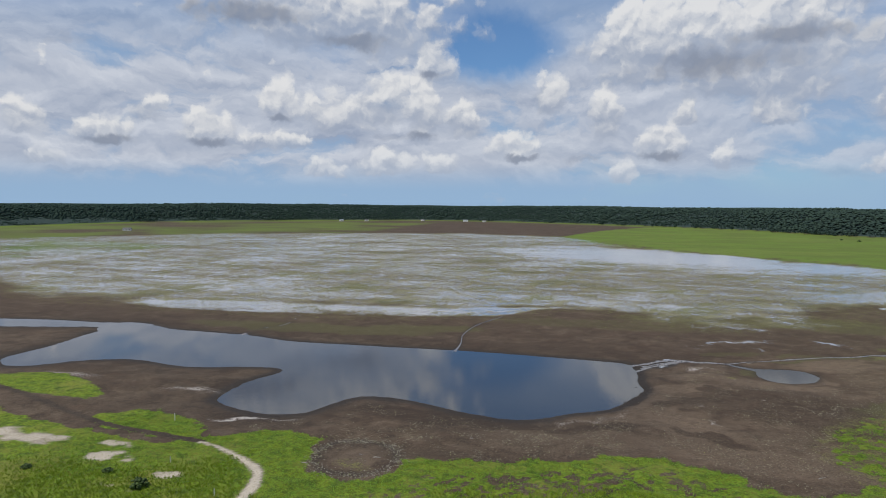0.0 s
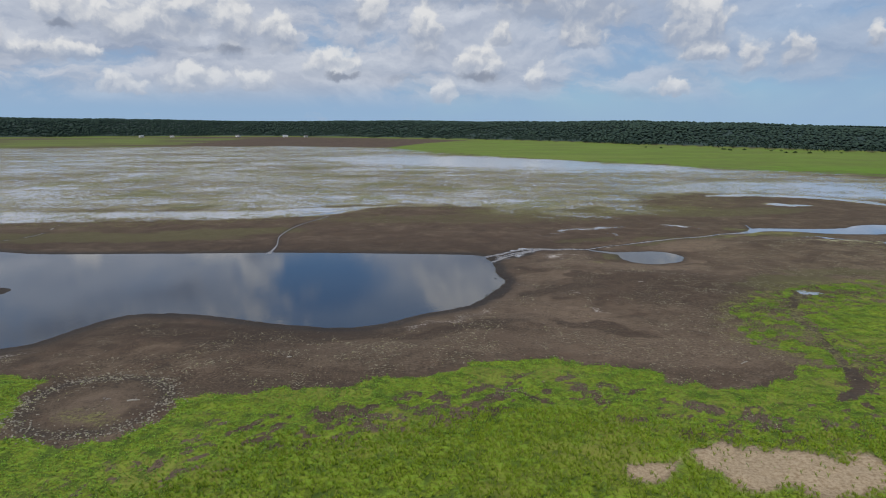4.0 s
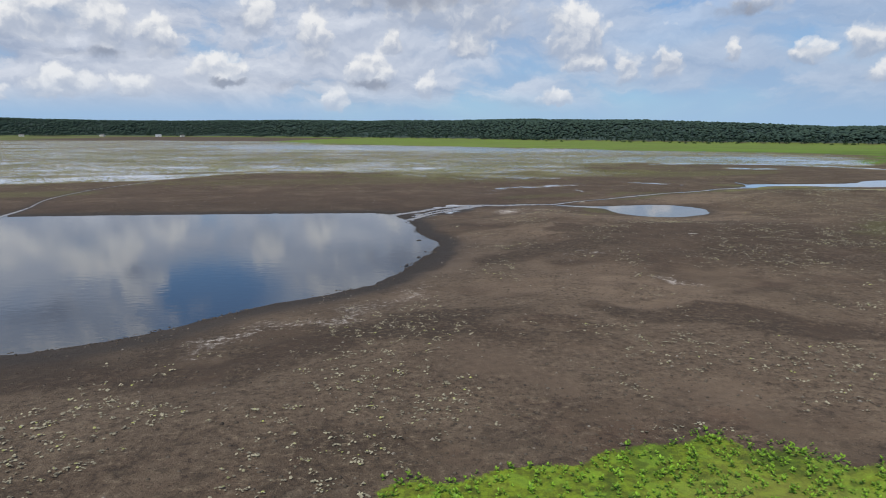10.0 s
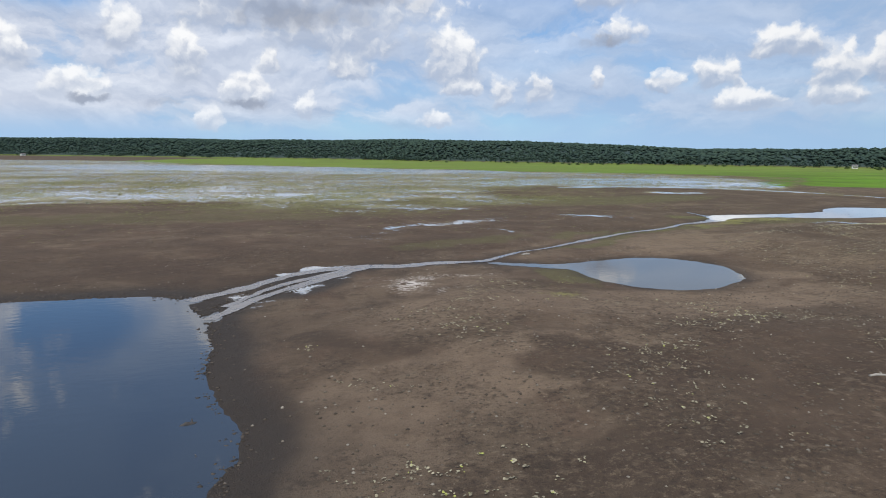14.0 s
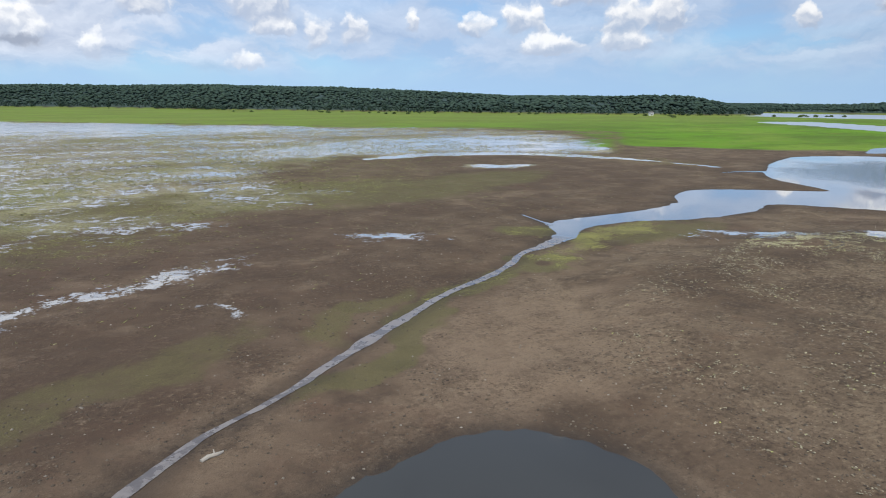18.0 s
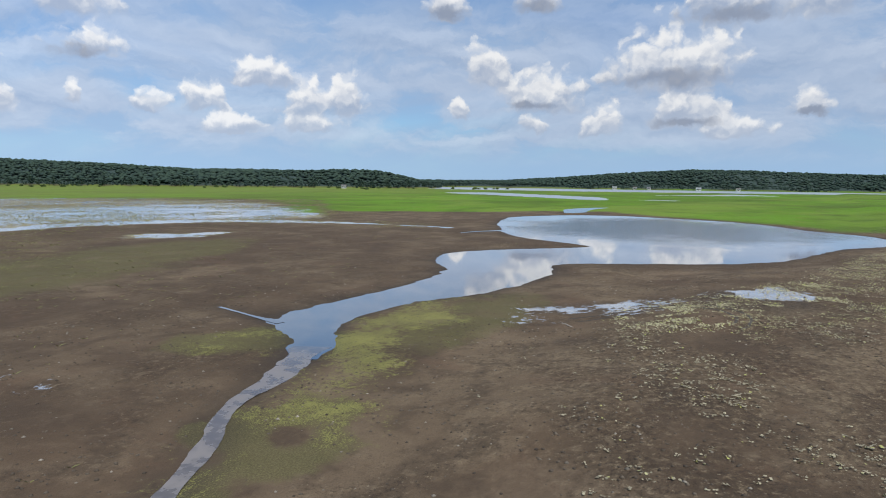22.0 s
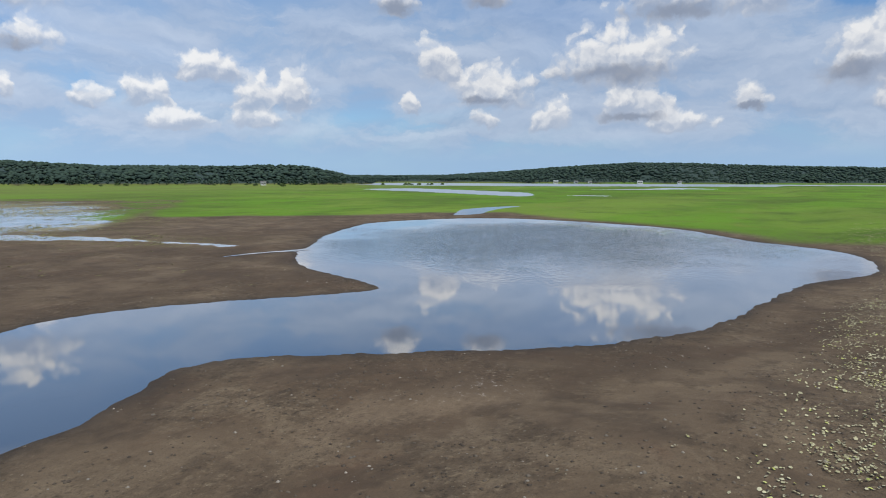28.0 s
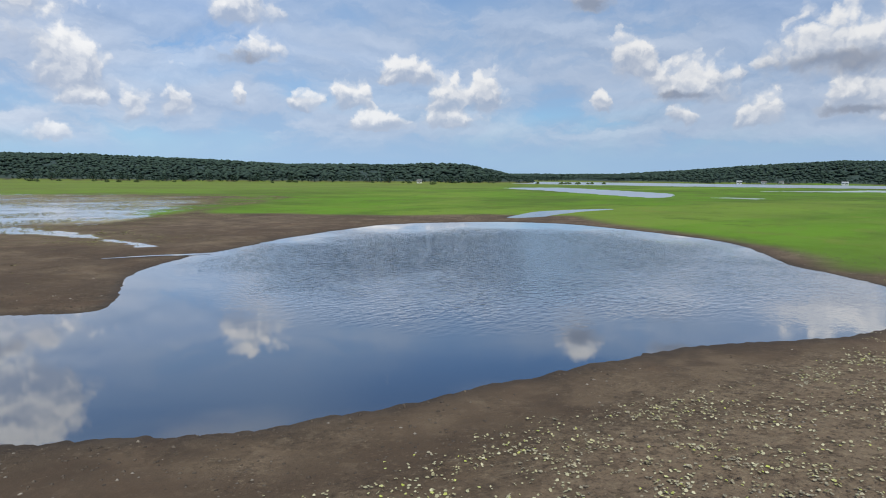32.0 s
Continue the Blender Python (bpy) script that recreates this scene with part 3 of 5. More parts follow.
def covers(x, y, shore=None):
    """What covers the ground, each from 0 to 1."""
    d, wide = shore_distance(x, y) if shore is None else shore
    xw, yw = x + (rough(x, y, 7.0) - 0.5) * 9 + (rough(x, y, 2.2) - 0.5) * 3, y + (rough(x + 91, y, 7.0) - 0.5) * 9 + (rough(x + 53, y, 2.2) - 0.5) * 3
    south = south_side(x, y)
    n1, n2, n3 = rough(x, y, 9.0), rough(x, y, 3.0), rough(x, y, 30.0)
    herbs = np.minimum(np.minimum(region(HERBS, x, y), region(HERB_PATCH, x, y)), region(HERB_PATCH_2, x, y))
    sand = np.maximum(0.92 * smooth(-region(SAND, x, y) + (n2 - 0.5) * 5, -0.6, 1.4), smooth(-channel(TRAIL, x, y) + (n2 - 0.5) * 0.8, -0.3, 0.3))
    sand = np.maximum(sand, 0.9 * smooth(blob(x, y, -112, 103, 12, 7) * n2, 0.22, 0.35))
    sand = np.maximum(sand, 0.9 * smooth(blob(x, y, -150, 105, 18, 9) * n2, 0.22, 0.35))
    for cx, cy, rx, ry in ((-134, 106, 11, 7), (-114, 109, 10, 5), (-92, 99.5, 8, 3.5), (-98, 92, 9, 3)):
        sand = np.maximum(sand, 0.85 * smooth(blob(x, y, cx, cy, rx, ry) * n2, 0.24, 0.36))
    track = np.maximum(smooth(-channel(TRACK, x, y), -0.4, 0.5), smooth(-channel(WET_GULLY, x, y) + (n2 - 0.5), -0.4, 0.4))
    pool = region(DARK_POOL, x, y)
    sprigs = rough(x, y, 1.5, 2)
    veg = smooth(-herbs + (n2 - 0.5) * 4.0 + (n1 - 0.5) * 4.0 + (sprigs - 0.5) * 2.0, -0.7, 0.9)
    veg = veg * (1 - 0.6 * smooth(x, 26, 34) * smooth(y, 128, 140) * smooth(-herbs, 16, 5) * smooth(0.5 * n2 + 0.5 * sprigs, 0.58, 0.42))
    gap = smooth(n1 * 0.25 + n2 * 0.2 + 0.55 * rough(x, y, 1.1), 0.41, 0.54) * smooth(-herbs, 3, 8) * smooth(-herbs, 21, 14) * smooth(x, -66, -45)
    veg = veg * (1 - gap * np.where(sprigs > 0.56, 0.15, 0.72)) * (1 - sand) * (1 - track) * smooth(pool, -0.5, 1.0)
    n5 = rough(x, y, 160.0)
    woods = np.minimum(region(FOREST_NORTH, x, y, 100), region(FOREST_EAST, x, y, 100))
    meadow = smooth(-region(MEADOW, x, y) + (n3 - 0.5) * 14, -4, 4)
    meadow = np.maximum(meadow, 0.75 * smooth(-np.minimum(region(MEADOW_WEST, x, y), region(MEADOW_NORTH, x, y)) + (n3 - 0.5) * 40, -9, 9) * smooth(n5, 0.3, 0.6))
    meadow = np.maximum(meadow, smooth(-region(MEADOW, x, y) + 24 + (n3 - 0.5) * 40, -6, 6) * smooth(-region(FLOOD, x, y), -3, 6) * smooth(n1, 0.3, 0.5))
    meadow = np.maximum(meadow, smooth(woods, 60, 25)) * smooth(woods, -12, -2)
    flood = region(FLOOD, x, y, 80)
    n4 = rough(x, y, 75.0)
    wet = smooth(-flood + (n1 - 0.5) * 25 + (n3 - 0.5) * 45 + (n4 - 0.5) * 60, -18, 40) * (0.28 + 0.14 * n4 + 0.18 * rough(x * 0.28, y, 15.0, 3))
    wet = wet + 0.33 * smooth(-flood, 0, 6) * np.clip(blob(x, y, -180, 285, 150, 26, 8) * 3 + blob(x, y, -90, 312, 60, 14, 30) * 3 + blob(x, y, 190, 425, 120, 80) * 1.4 + blob(x, y, 10, 700, 260, 120, -30) * 1.2, 0, 1)
    pads = smooth(-flood + (n3 - 0.5) * 40, -32, 0) * smooth(-flood, 60, 15)
    for cx, cy, rx, ry, turn, k in ((34, 310, 15, 8, 0, 0.66), (32, 280, 12, 4, 25, 0.74), (20, 273, 7, 3, 30, 0.72), (14, 265, 8, 3.5, 30, 0.55), (3, 364, 22, 14, 0, 0.8), (64, 288, 8, 3.2, -20, 0.8), (36, 267, 2.5, 5, 20, 0.8), (136, 358, 10, 4, -20, 1.2),
                                    (119.5, 250.2, 3.2, 2.7, -60, 2.4), (119.8, 249.6, 7.0, 5.0, -50, 0.8), (111.5, 260.8, 9.0, 4.6, -50, 0.74), (105, 266.3, 5.5, 2.6, -40, 0.66), (-60.5, 121.5, 3.6, 2.2, 0, 0.5), (62, 186, 4, 3, 20, 1.4), (-6, 226, 5, 5, 45, 0.6), (1.5, 238.3, 3.4, 1.0, 20, 1.7), (1, 229, 4, 2, 50, 0.8)):
        wet = np.maximum(wet, np.clip(k * blob(xw, yw, cx, cy, rx * 1.7, ry * 1.7, turn) * 0.85, 0, 0.7))
    lip = channel(FLOOD_LIP, x, y) + (n2 - 0.5) * 4 + (n1 - 0.5) * 5
    wet = np.maximum(wet, 0.85 * smooth(lip, 2.0, -1.5))
    west = smooth(x, 35, 5)
    damp = np.exp(-(np.maximum(wide, 0) / 2.8) ** 2) * (0.35 + 0.5 * west) + 0.45 * west * np.exp(-np.maximum(wide, 0) / 15) + 0.45 * np.exp(-(np.maximum(d, 0) / 0.9) ** 2) + 0.22 * smooth(-pool, -2, 1.5) + 0.4 * smooth(np.abs(pool + 0.4), 1.6, 0.4) + 0.5 * track + smooth(woods, -2, -12) + 0.4 * smooth(blob(x, y, 109.5, 262.5, 8.5, 4.5, -50), 0, 0.5) + 0.5 * smooth(blob(x, y, 116, 250, 8, 7, 0), 0, 0.5) + 0.85 * smooth(blob(x, y, 1.5, 231, 9, 4.5, 60), 0, 0.5)
    damp = damp + 0.14 * smooth(x, 85, 40) * smooth(y, 232, 195) * smooth(n1 * 0.6 + n3 * 0.4, 0.3, 0.55)
    crust = 0.0
    for cx, cy, rx, ry, turn, k in ((-14.5, 163.6, 5.5, 1.2, 28, 0.62), (-20.5, 159.4, 6, 1.4, 32, 0.66), (9.6, 179.6, 2.0, 1.0, -30, 0.9), (12.2, 169.3, 2.4, 0.9, -40, 0.78), (9.2, 183.4, 1.6, 0.5, 0, 0.8), (12, 221, 3, 1.5, 40, 0.6), (9.5, 226.5, 4.5, 3, 30, 1.0), (15, 231.5, 5, 2, 15, 0.7),
                                    (-101, 134, 7, 2, 20, 1.2), (-130, 150, 10, 2.5, 10, 0.9), (-90, 137, 6, 1.6, 10, 0.8), (142, 261.5, 5, 2.2, -35, 0.36), (-9, 170, 8, 1.5, 60, 0.5), (-176, 150, 14, 3, 0, 0.8)):
        crust = np.maximum(crust, k * blob(xw, yw, cx, cy, rx * 1.5, ry * 1.6, turn))
    algae = 0.0
    for cx, cy, rx, ry, turn, k in ((93, 275.2, 12, 4.2, 20, 1.4), (86, 271.5, 8, 4.6, 30, 1.1), (76, 267.5, 5, 2.6, 25, 0.9), (83.5, 281, 5, 3.5, 30, 0.8), (104, 276.5, 6, 2, 5, 0.7), (25.4, 225.5, 7, 3.6, 60, 0.5), (21, 218, 5, 3, 50, 0.42), (60, 262, 14, 3, 30, 0.5), (-62, 117, 6, 3, 0, 0.6)):
        algae = np.maximum(algae, k * blob(xw, yw, cx, cy, rx * 1.45, ry * 1.45, turn))
    algae = np.maximum(algae, 0.34 * pads)
    algae = np.maximum(algae, 0.5 * smooth(-herbs, -9, 0) * (x > 25) * (y > 140))
    litter = south * smooth(d, 3, 11) * (0.1 + 0.75 * n3) * (1 - veg)
    near = blob(x, y, 205, 222, 95, 26) + blob(x, y, 46, 182, 30, 28) + 0.8 * blob(x, y, -45, 138, 40, 16, 15) + 1.3 * smooth(np.abs(pool), 2.2, 0.6) + blob(x, y, 125, 246, 25, 12, -15) + 1.5 * blob(x, y, 93, 247, 30, 14, 15)
    litter = np.maximum(litter, np.clip(near * 1.5, 0, 1) * smooth(d, 1.5, 6) * (1 - veg)) * (0.06 + 0.94 * strewn(x, y)) * smooth(n2 * 0.5 + n1 * 0.5, 0.3, 0.6)
    n6 = rough(x, y, 5.0, 4)

    def tone(rows):
        value = 0.0
        for cx, cy, rx, ry, turn, k in rows:
            value = np.maximum(value, k * smooth(blob(xw, yw, cx, cy, rx * 1.5, ry * 1.5, turn), 0.0, 0.55))
        return value

    pale, dusk, olive = tone(PALE_MUD), tone(DARK_MUD), tone(OLIVE_MUD)
    edge = 0.9 * smooth(wide + (n6 - 0.5) * 6.0, 3.4, 1.0) * smooth(blob(x, y, -3, 196, 16, 40), 0.0, 0.3)
    beyond = smooth(y - np.interp(x, (-400, -10, 13, 30, 45, 60, 85, 140, 170, 200, 260), (226, 226, 239, 246, 255, 263, 277, 288, 284, 312, 340)), 0, 5)
    dusk = np.maximum(dusk, 0.62 * beyond * smooth(x, 330, 120) * (0.55 + 0.9 * (n6 - 0.3)) * smooth(wide, 0.3, 2.0))
    dusk = np.maximum(dusk, 0.75 * smooth(blob(xw, yw, 44, 186, 44, 22), 0.0, 0.5) * (0.4 + n6))
    dusk = np.maximum(dusk, edge)
    pale = pale * (1 - edge)
    return {"pale": np.clip(pale, 0, 1), "dusk": np.clip(dusk, 0, 1), "olive": np.clip(olive, 0, 1), "clods": n6, "veg": veg, "meadow": meadow, "wet": np.clip(wet, 0, 1), "sand": sand, "damp": np.clip(damp, 0, 1), "crust": np.clip(crust, 0, 1), "algae": np.clip(algae, 0, 1), "litter": np.clip(litter, 0, 1)}


# ---------------------------------------------------------------- materials
def material(name):
    m = bpy.data.materials.new(name)
    m.use_nodes = True
    g = Graph(m.node_tree)
    out = g.node("ShaderNodeOutputMaterial")
    bsdf = g.node("ShaderNodeBsdfPrincipled")
    g.tree.links.new(bsdf.outputs[0], out.inputs[0])
    return m, g, bsdf


def mat_ground():
    m, g, bsdf = material("lake_bed")
    place = g.node("ShaderNodeNewGeometry").outputs["Position"]
    flat = g.vec("MULTIPLY", place, (1.0, 1.0, 0.0))
    one = g.node("ShaderNodeAttribute")
    one.attribute_name = "cover_a"
    two = g.node("ShaderNodeAttribute")
    two.attribute_name = "cover_b"
    a = g.node("ShaderNodeSeparateColor", {0: one.outputs["Color"]}).outputs
    b = g.node("ShaderNodeSeparateColor", {0: two.outputs["Color"]}).outputs
    veg, meadow, wet, sand = a[0], a[1], a[2], one.outputs["Alpha"]
    damp, crust, algae, litter = b[0], b[1], b[2], two.outputs["Alpha"]
    three = g.node("ShaderNodeAttribute")
    three.attribute_name = "cover_c"
    tones = g.node("ShaderNodeSeparateColor", {0: three.outputs["Color"]}).outputs
    pale, dusk, olive = tones[0], tones[1], tones[2]
    wide = g.noise(flat, 0.035, 4.0, 0.6)
    mid = g.noise(flat, 0.3, 5.0, 0.65)
    fine = g.noise(flat, 2.2, 5.0, 0.7)
    grain = g.noise(flat, 11.0, 4.0, 0.7)
    speck = g.noise(flat, 5.0, 3.0, 0.6)
    patch = g.noise(flat, 0.13, 4.0, 0.6, 0.4)
    # ragged(mask): the mask with its rim broken up by noise at three sizes
    tatter = g.math("MULTIPLY_ADD", mid, 0.55, g.math("MULTIPLY_ADD", fine, 0.4, g.math("MULTIPLY", grain, 0.15)))

    def ragged(mask, low=0.70, high=1.0):
        return g.step(g.math("MULTIPLY_ADD", mask, 0.72, tatter), low, high)

    mud = g.mix(g.step(wide, 0.36, 0.64), rgb(0.084, 0.060, 0.044), rgb(0.128, 0.098, 0.073))
    mud = g.mix(g.math("MULTIPLY", g.step(patch, 0.50, 0.64), 0.75), mud, rgb(0.160, 0.124, 0.093))
    mud = g.mix(g.math("MULTIPLY", g.step(patch, 0.48, 0.36), 0.75), mud, rgb(0.058, 0.042, 0.032))
    mud = g.mix(g.math("MULTIPLY", g.step(mid, 0.48, 0.62), 0.55), mud, rgb(0.060, 0.045, 0.035))
    rust = g.step(g.noise(flat, 0.11, 5.0, 0.65, 0.6), 0.54, 0.68)
    mud = g.mix(g.math("MULTIPLY", rust, 0.45), mud, rgb(0.118, 0.076, 0.056))
    mud = g.mix(g.math("MULTIPLY", g.math("MULTIPLY", ragged(pale, 0.62, 1.12), g.step(pale, 0.0, 0.25)), 0.85), mud, g.mix(g.step(mid, 0.4, 0.62), rgb(0.190, 0.147, 0.112), rgb(0.150, 0.114, 0.086)))
    mud = g.mix(g.math("MULTIPLY", g.math("MULTIPLY", ragged(dusk, 0.62, 1.10), g.step(dusk, 0.0, 0.25)), 0.85), mud, g.mix(g.step(mid, 0.4, 0.62), rgb(0.052, 0.038, 0.029), rgb(0.072, 0.051, 0.038)))
    # trampled, clotted ground lies in patches between smoother silt
    churned = g.step(g.math("MULTIPLY_ADD", patch, 0.5, g.math("MULTIPLY_ADD", litter, 0.35, g.math("MULTIPLY_ADD", mid, 0.3, g.math("MULTIPLY", three.outputs["Alpha"], 0.2)))), 0.44, 0.62)
    mud = g.mix(g.math("MULTIPLY", g.step(fine, 0.54, 0.66), g.math("MULTIPLY_ADD", churned, 0.5, 0.14)), mud, rgb(0.205, 0.165, 0.122))
    mud = g.mix(g.math("MULTIPLY", g.step(fine, 0.46, 0.36), g.math("MULTIPLY_ADD", churned, 0.55, 0.14)), mud, rgb(0.040, 0.030, 0.024))
    mud = g.mix(g.math("MULTIPLY", g.step(grain, 0.50, 0.66), 0.4), mud, rgb(0.045, 0.036, 0.028))
    mud = g.mix(g.math("MULTIPLY", g.step(speck, 0.64, 0.71), g.math("MULTIPLY", churned, 0.7)), mud, rgb(0.30, 0.27, 0.22))
    mud = g.mix(g.math("MULTIPLY", g.step(speck, 0.42, 0.35), g.math("MULTIPLY_ADD", churned, 0.55, 0.15)), mud, rgb(0.036, 0.028, 0.022))
    dry = g.math("MULTIPLY", g.step(litter, 0.05, 0.6), g.step(g.math("MULTIPLY_ADD", grain, 0.6, g.math("MULTIPLY", fine, 0.5)), 0.55, 0.68))
    mud = g.mix(g.math("MULTIPLY", dry, 0.5), mud, rgb(0.27, 0.225, 0.165))
    tread = g.noise(flat, 0.95, 3.0, 0.6)
    mud = g.mix(g.math("MULTIPLY", g.step(tread, 0.56, 0.64), g.math("MULTIPLY_ADD", churned, 0.35, 0.12)), mud, rgb(0.050, 0.039, 0.030))
    mud = g.mix(g.math("MULTIPLY", g.step(tread, 0.42, 0.34), g.math("MULTIPLY_ADD", churned, 0.3, 0.1)), mud, rgb(0.185, 0.150, 0.115))
    mossy = g.math("MULTIPLY", ragged(olive, 0.72, 1.05), g.step(olive, 0.0, 0.3))
    mud = g.mix(g.math("MULTIPLY", mossy, 0.7), mud, g.mix(g.step(grain, 0.42, 0.6), rgb(0.066, 0.064, 0.030), rgb(0.135, 0.130, 0.066)))
    east = g.step(g.node("ShaderNodeSeparateXYZ", {0: place}).outputs[0], 20.0, 90.0)
    mud = g.mix(east, g.vec("MULTIPLY", mud, (1.05, 0.98, 0.88)), g.vec("MULTIPLY", mud, (1.07, 1.03, 0.88)))
    mud = g.mix(g.math("MULTIPLY", damp, 0.85), mud, rgb(0.030, 0.025, 0.021))
    slime = g.math("ADD", g.math("MULTIPLY", algae, 0.36), g.math("ADD", g.math("MULTIPLY", mid, 0.7), g.math("MULTIPLY_ADD", fine, 0.9, g.math("MULTIPLY", grain, 0.9))))
    slime = g.math("MULTIPLY", g.step(slime, 1.40, 1.58), g.step(algae, 0.0, 0.45))
    mud = g.mix(g.math("MULTIPLY", slime, 0.85), mud, g.mix(g.step(g.math("MULTIPLY_ADD", grain, 0.6, g.math("MULTIPLY", mid, 0.4)), 0.4, 0.6), rgb(0.10, 0.096, 0.038), rgb(0.23, 0.225, 0.07)))
    salt = g.math("ADD", g.math("MULTIPLY", crust, 0.42), g.math("MULTIPLY_ADD", fine, 0.85, g.math("MULTIPLY", grain, 0.6)))
    salt = g.math("MULTIPLY", g.step(salt, 0.88, 1.12), g.step(crust, 0.0, 0.25))
    hoof = g.node("ShaderNodeTexVoronoi", {"Vector": flat, "Scale": 1.1})
    salt = g.math("MULTIPLY", salt, g.step(hoof.outputs["Distance"], 0.26, 0.42))
    mud = g.mix(g.math("MULTIPLY", salt, 0.85), mud, rgb(0.56, 0.51, 0.46))
    green = g.mix(g.step(fine, 0.36, 0.64), rgb(0.085, 0.100, 0.014), rgb(0.175, 0.245, 0.018))
    green = g.mix(g.math("MULTIPLY", g.step(mid, 0.48, 0.62), 0.75), green, rgb(0.06, 0.10, 0.014))
    green = g.mix(g.math("MULTIPLY", g.step(tread, 0.5, 0.62), 0.5), green, rgb(0.19, 0.31, 0.03))
    green = g.mix(g.math("MULTIPLY", g.step(g.noise(flat, 0.07, 4.0, 0.6), 0.48, 0.66), 0.55), green, rgb(0.22, 0.21, 0.05))
    # dark tone paints the shade among hummocks; the light tone is yellower grass
    shade_and_yellow = g.noise(flat, 0.42, 5.0, 0.68)
    green = g.mix(g.math("MULTIPLY", g.step(shade_and_yellow, 0.52, 0.62), 0.7), green, rgb(0.045, 0.075, 0.012))
    green = g.mix(g.math("MULTIPLY", g.step(shade_and_yellow, 0.44, 0.34), 0.45), green, rgb(0.235, 0.285, 0.04))
    sprout = g.math("ADD", veg, g.math("ADD", g.math("MULTIPLY_ADD", grain, 0.9, -0.45), g.math("MULTIPLY_ADD", fine, 0.9, -0.45)))
    sprout = g.math("MULTIPLY", g.step(sprout, 0.45, 0.72), g.step(veg, 0.02, 0.3))
    soil = g.mix(sprout, mud, green)
    split_x = g.node("ShaderNodeSeparateXYZ", {0: place}).outputs[0]
    straw = g.mix(g.step(fine, 0.35, 0.62), rgb(0.30, 0.215, 0.125), rgb(0.47, 0.365, 0.24))
    straw = g.mix(g.step(split_x, -40.0, -60.0), straw, g.mix(g.step(fine, 0.3, 0.6), rgb(0.40, 0.33, 0.23), rgb(0.58, 0.51, 0.41)))
    soil = g.mix(sand, soil, straw)
    reed = g.noise(g.vec("MULTIPLY", flat, (1.0, 1.0, 0.0)), 0.012, 5.0, 0.65)
    turf = g.mix(g.step(reed, 0.34, 0.62), rgb(0.085, 0.135, 0.022), rgb(0.125, 0.25, 0.018))
    turf = g.mix(g.math("MULTIPLY", g.step(g.noise(flat, 0.05, 5.0, 0.7), 0.52, 0.72), 0.6), turf, rgb(0.16, 0.17, 0.06))
    turf = g.mix(g.math("MULTIPLY", g.step(g.noise(g.vec("MULTIPLY", flat, (0.6, 1.4, 0.0)), 0.028, 5.0, 0.65), 0.5, 0.68), 0.55), turf, rgb(0.075, 0.10, 0.022))
    band = g.noise(g.vec("MULTIPLY", flat, (0.5, 1.1, 0.0)), 0.009, 4.0, 0.6, 0.8)
    turf = g.mix(g.math("MULTIPLY", g.step(band, 0.5, 0.62), 0.6), turf, rgb(0.19, 0.265, 0.05))
    sedge = g.noise(flat, 0.045, 6.0, 0.72)
    turf = g.mix(g.math("MULTIPLY", g.step(sedge, 0.54, 0.64), 0.55), turf, rgb(0.062, 0.105, 0.016))
    turf = g.mix(g.math("MULTIPLY", g.step(sedge, 0.44, 0.34), 0.45), turf, rgb(0.20, 0.20, 0.065))
    turf = g.mix(g.math("MULTIPLY", grain, 0.35), turf, rgb(0.03, 0.06, 0.01))
    turf = g.mix(g.math("MULTIPLY", g.step(g.node("ShaderNodeSeparateXYZ", {0: place}).outputs[1], 470.0, 720.0), 0.5), turf, rgb(0.165, 0.185, 0.06))
    turf = g.vec("MULTIPLY", turf, (0.94, 0.96, 0.70))
    soil = g.mix(meadow, soil, turf)
    tall = g.step(g.node("ShaderNodeSeparateXYZ", {0: place}).outputs[2], 1.6, 3.0)
    # wooded ground takes the crowns' dark green, with the same painted haze tint
    soil = g.mix(tall, soil, rgb(0.036, 0.056, 0.047))
    # standing water between mats of floating weed, its white sky sheen put into the colour
    sheets = g.noise(flat, 0.022, 4.0, 0.6)
    rafts = g.noise(flat, 0.10, 5.0, 0.68)
    clumps = g.noise(flat, 0.55, 4.0, 0.7)
    tufts = g.noise(flat, 2.0, 3.0, 0.65)
    mats = g.math("MULTIPLY_ADD", sheets, 0.45, g.math("MULTIPLY_ADD", rafts, 1.05, g.math("MULTIPLY_ADD", clumps, 1.2, g.math("MULTIPLY_ADD", tufts, 0.8, -1.125))))
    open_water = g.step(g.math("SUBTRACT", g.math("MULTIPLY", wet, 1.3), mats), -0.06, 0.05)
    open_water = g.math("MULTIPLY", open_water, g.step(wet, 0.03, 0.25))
    weed = g.mix(g.step(rafts, 0.4, 0.6), rgb(0.13, 0.115, 0.066), rgb(0.34, 0.325, 0.20))
    weed = g.mix(g.math("MULTIPLY", g.step(sheets, 0.5, 0.62), 0.6), weed, rgb(0.20, 0.225, 0.075))
    split = g.node("ShaderNodeSeparateXYZ", {0: place}).outputs
    flooded = g.step(g.math("MULTIPLY_ADD", split[0], -0.15, split[1]), 302.0, 322.0)
    soil = g.mix(g.math("MULTIPLY", g.math("MULTIPLY", g.step(wet, 0.2, 0.5), flooded), g.math("SUBTRACT", 1.0, meadow)), soil, g.mix(g.step(fine, 0.34, 0.6), soil, weed))
    # pale grey: silt and scum, lightened further to imitate reflected cloud
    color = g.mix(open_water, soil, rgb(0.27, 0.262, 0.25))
    rough_soil = g.mixf(g.step(damp, 0.3, 1.0), 0.92, 0.75)
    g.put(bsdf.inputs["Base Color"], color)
    g.put(bsdf.inputs["Roughness"], g.mixf(open_water, rough_soil, 0.15))
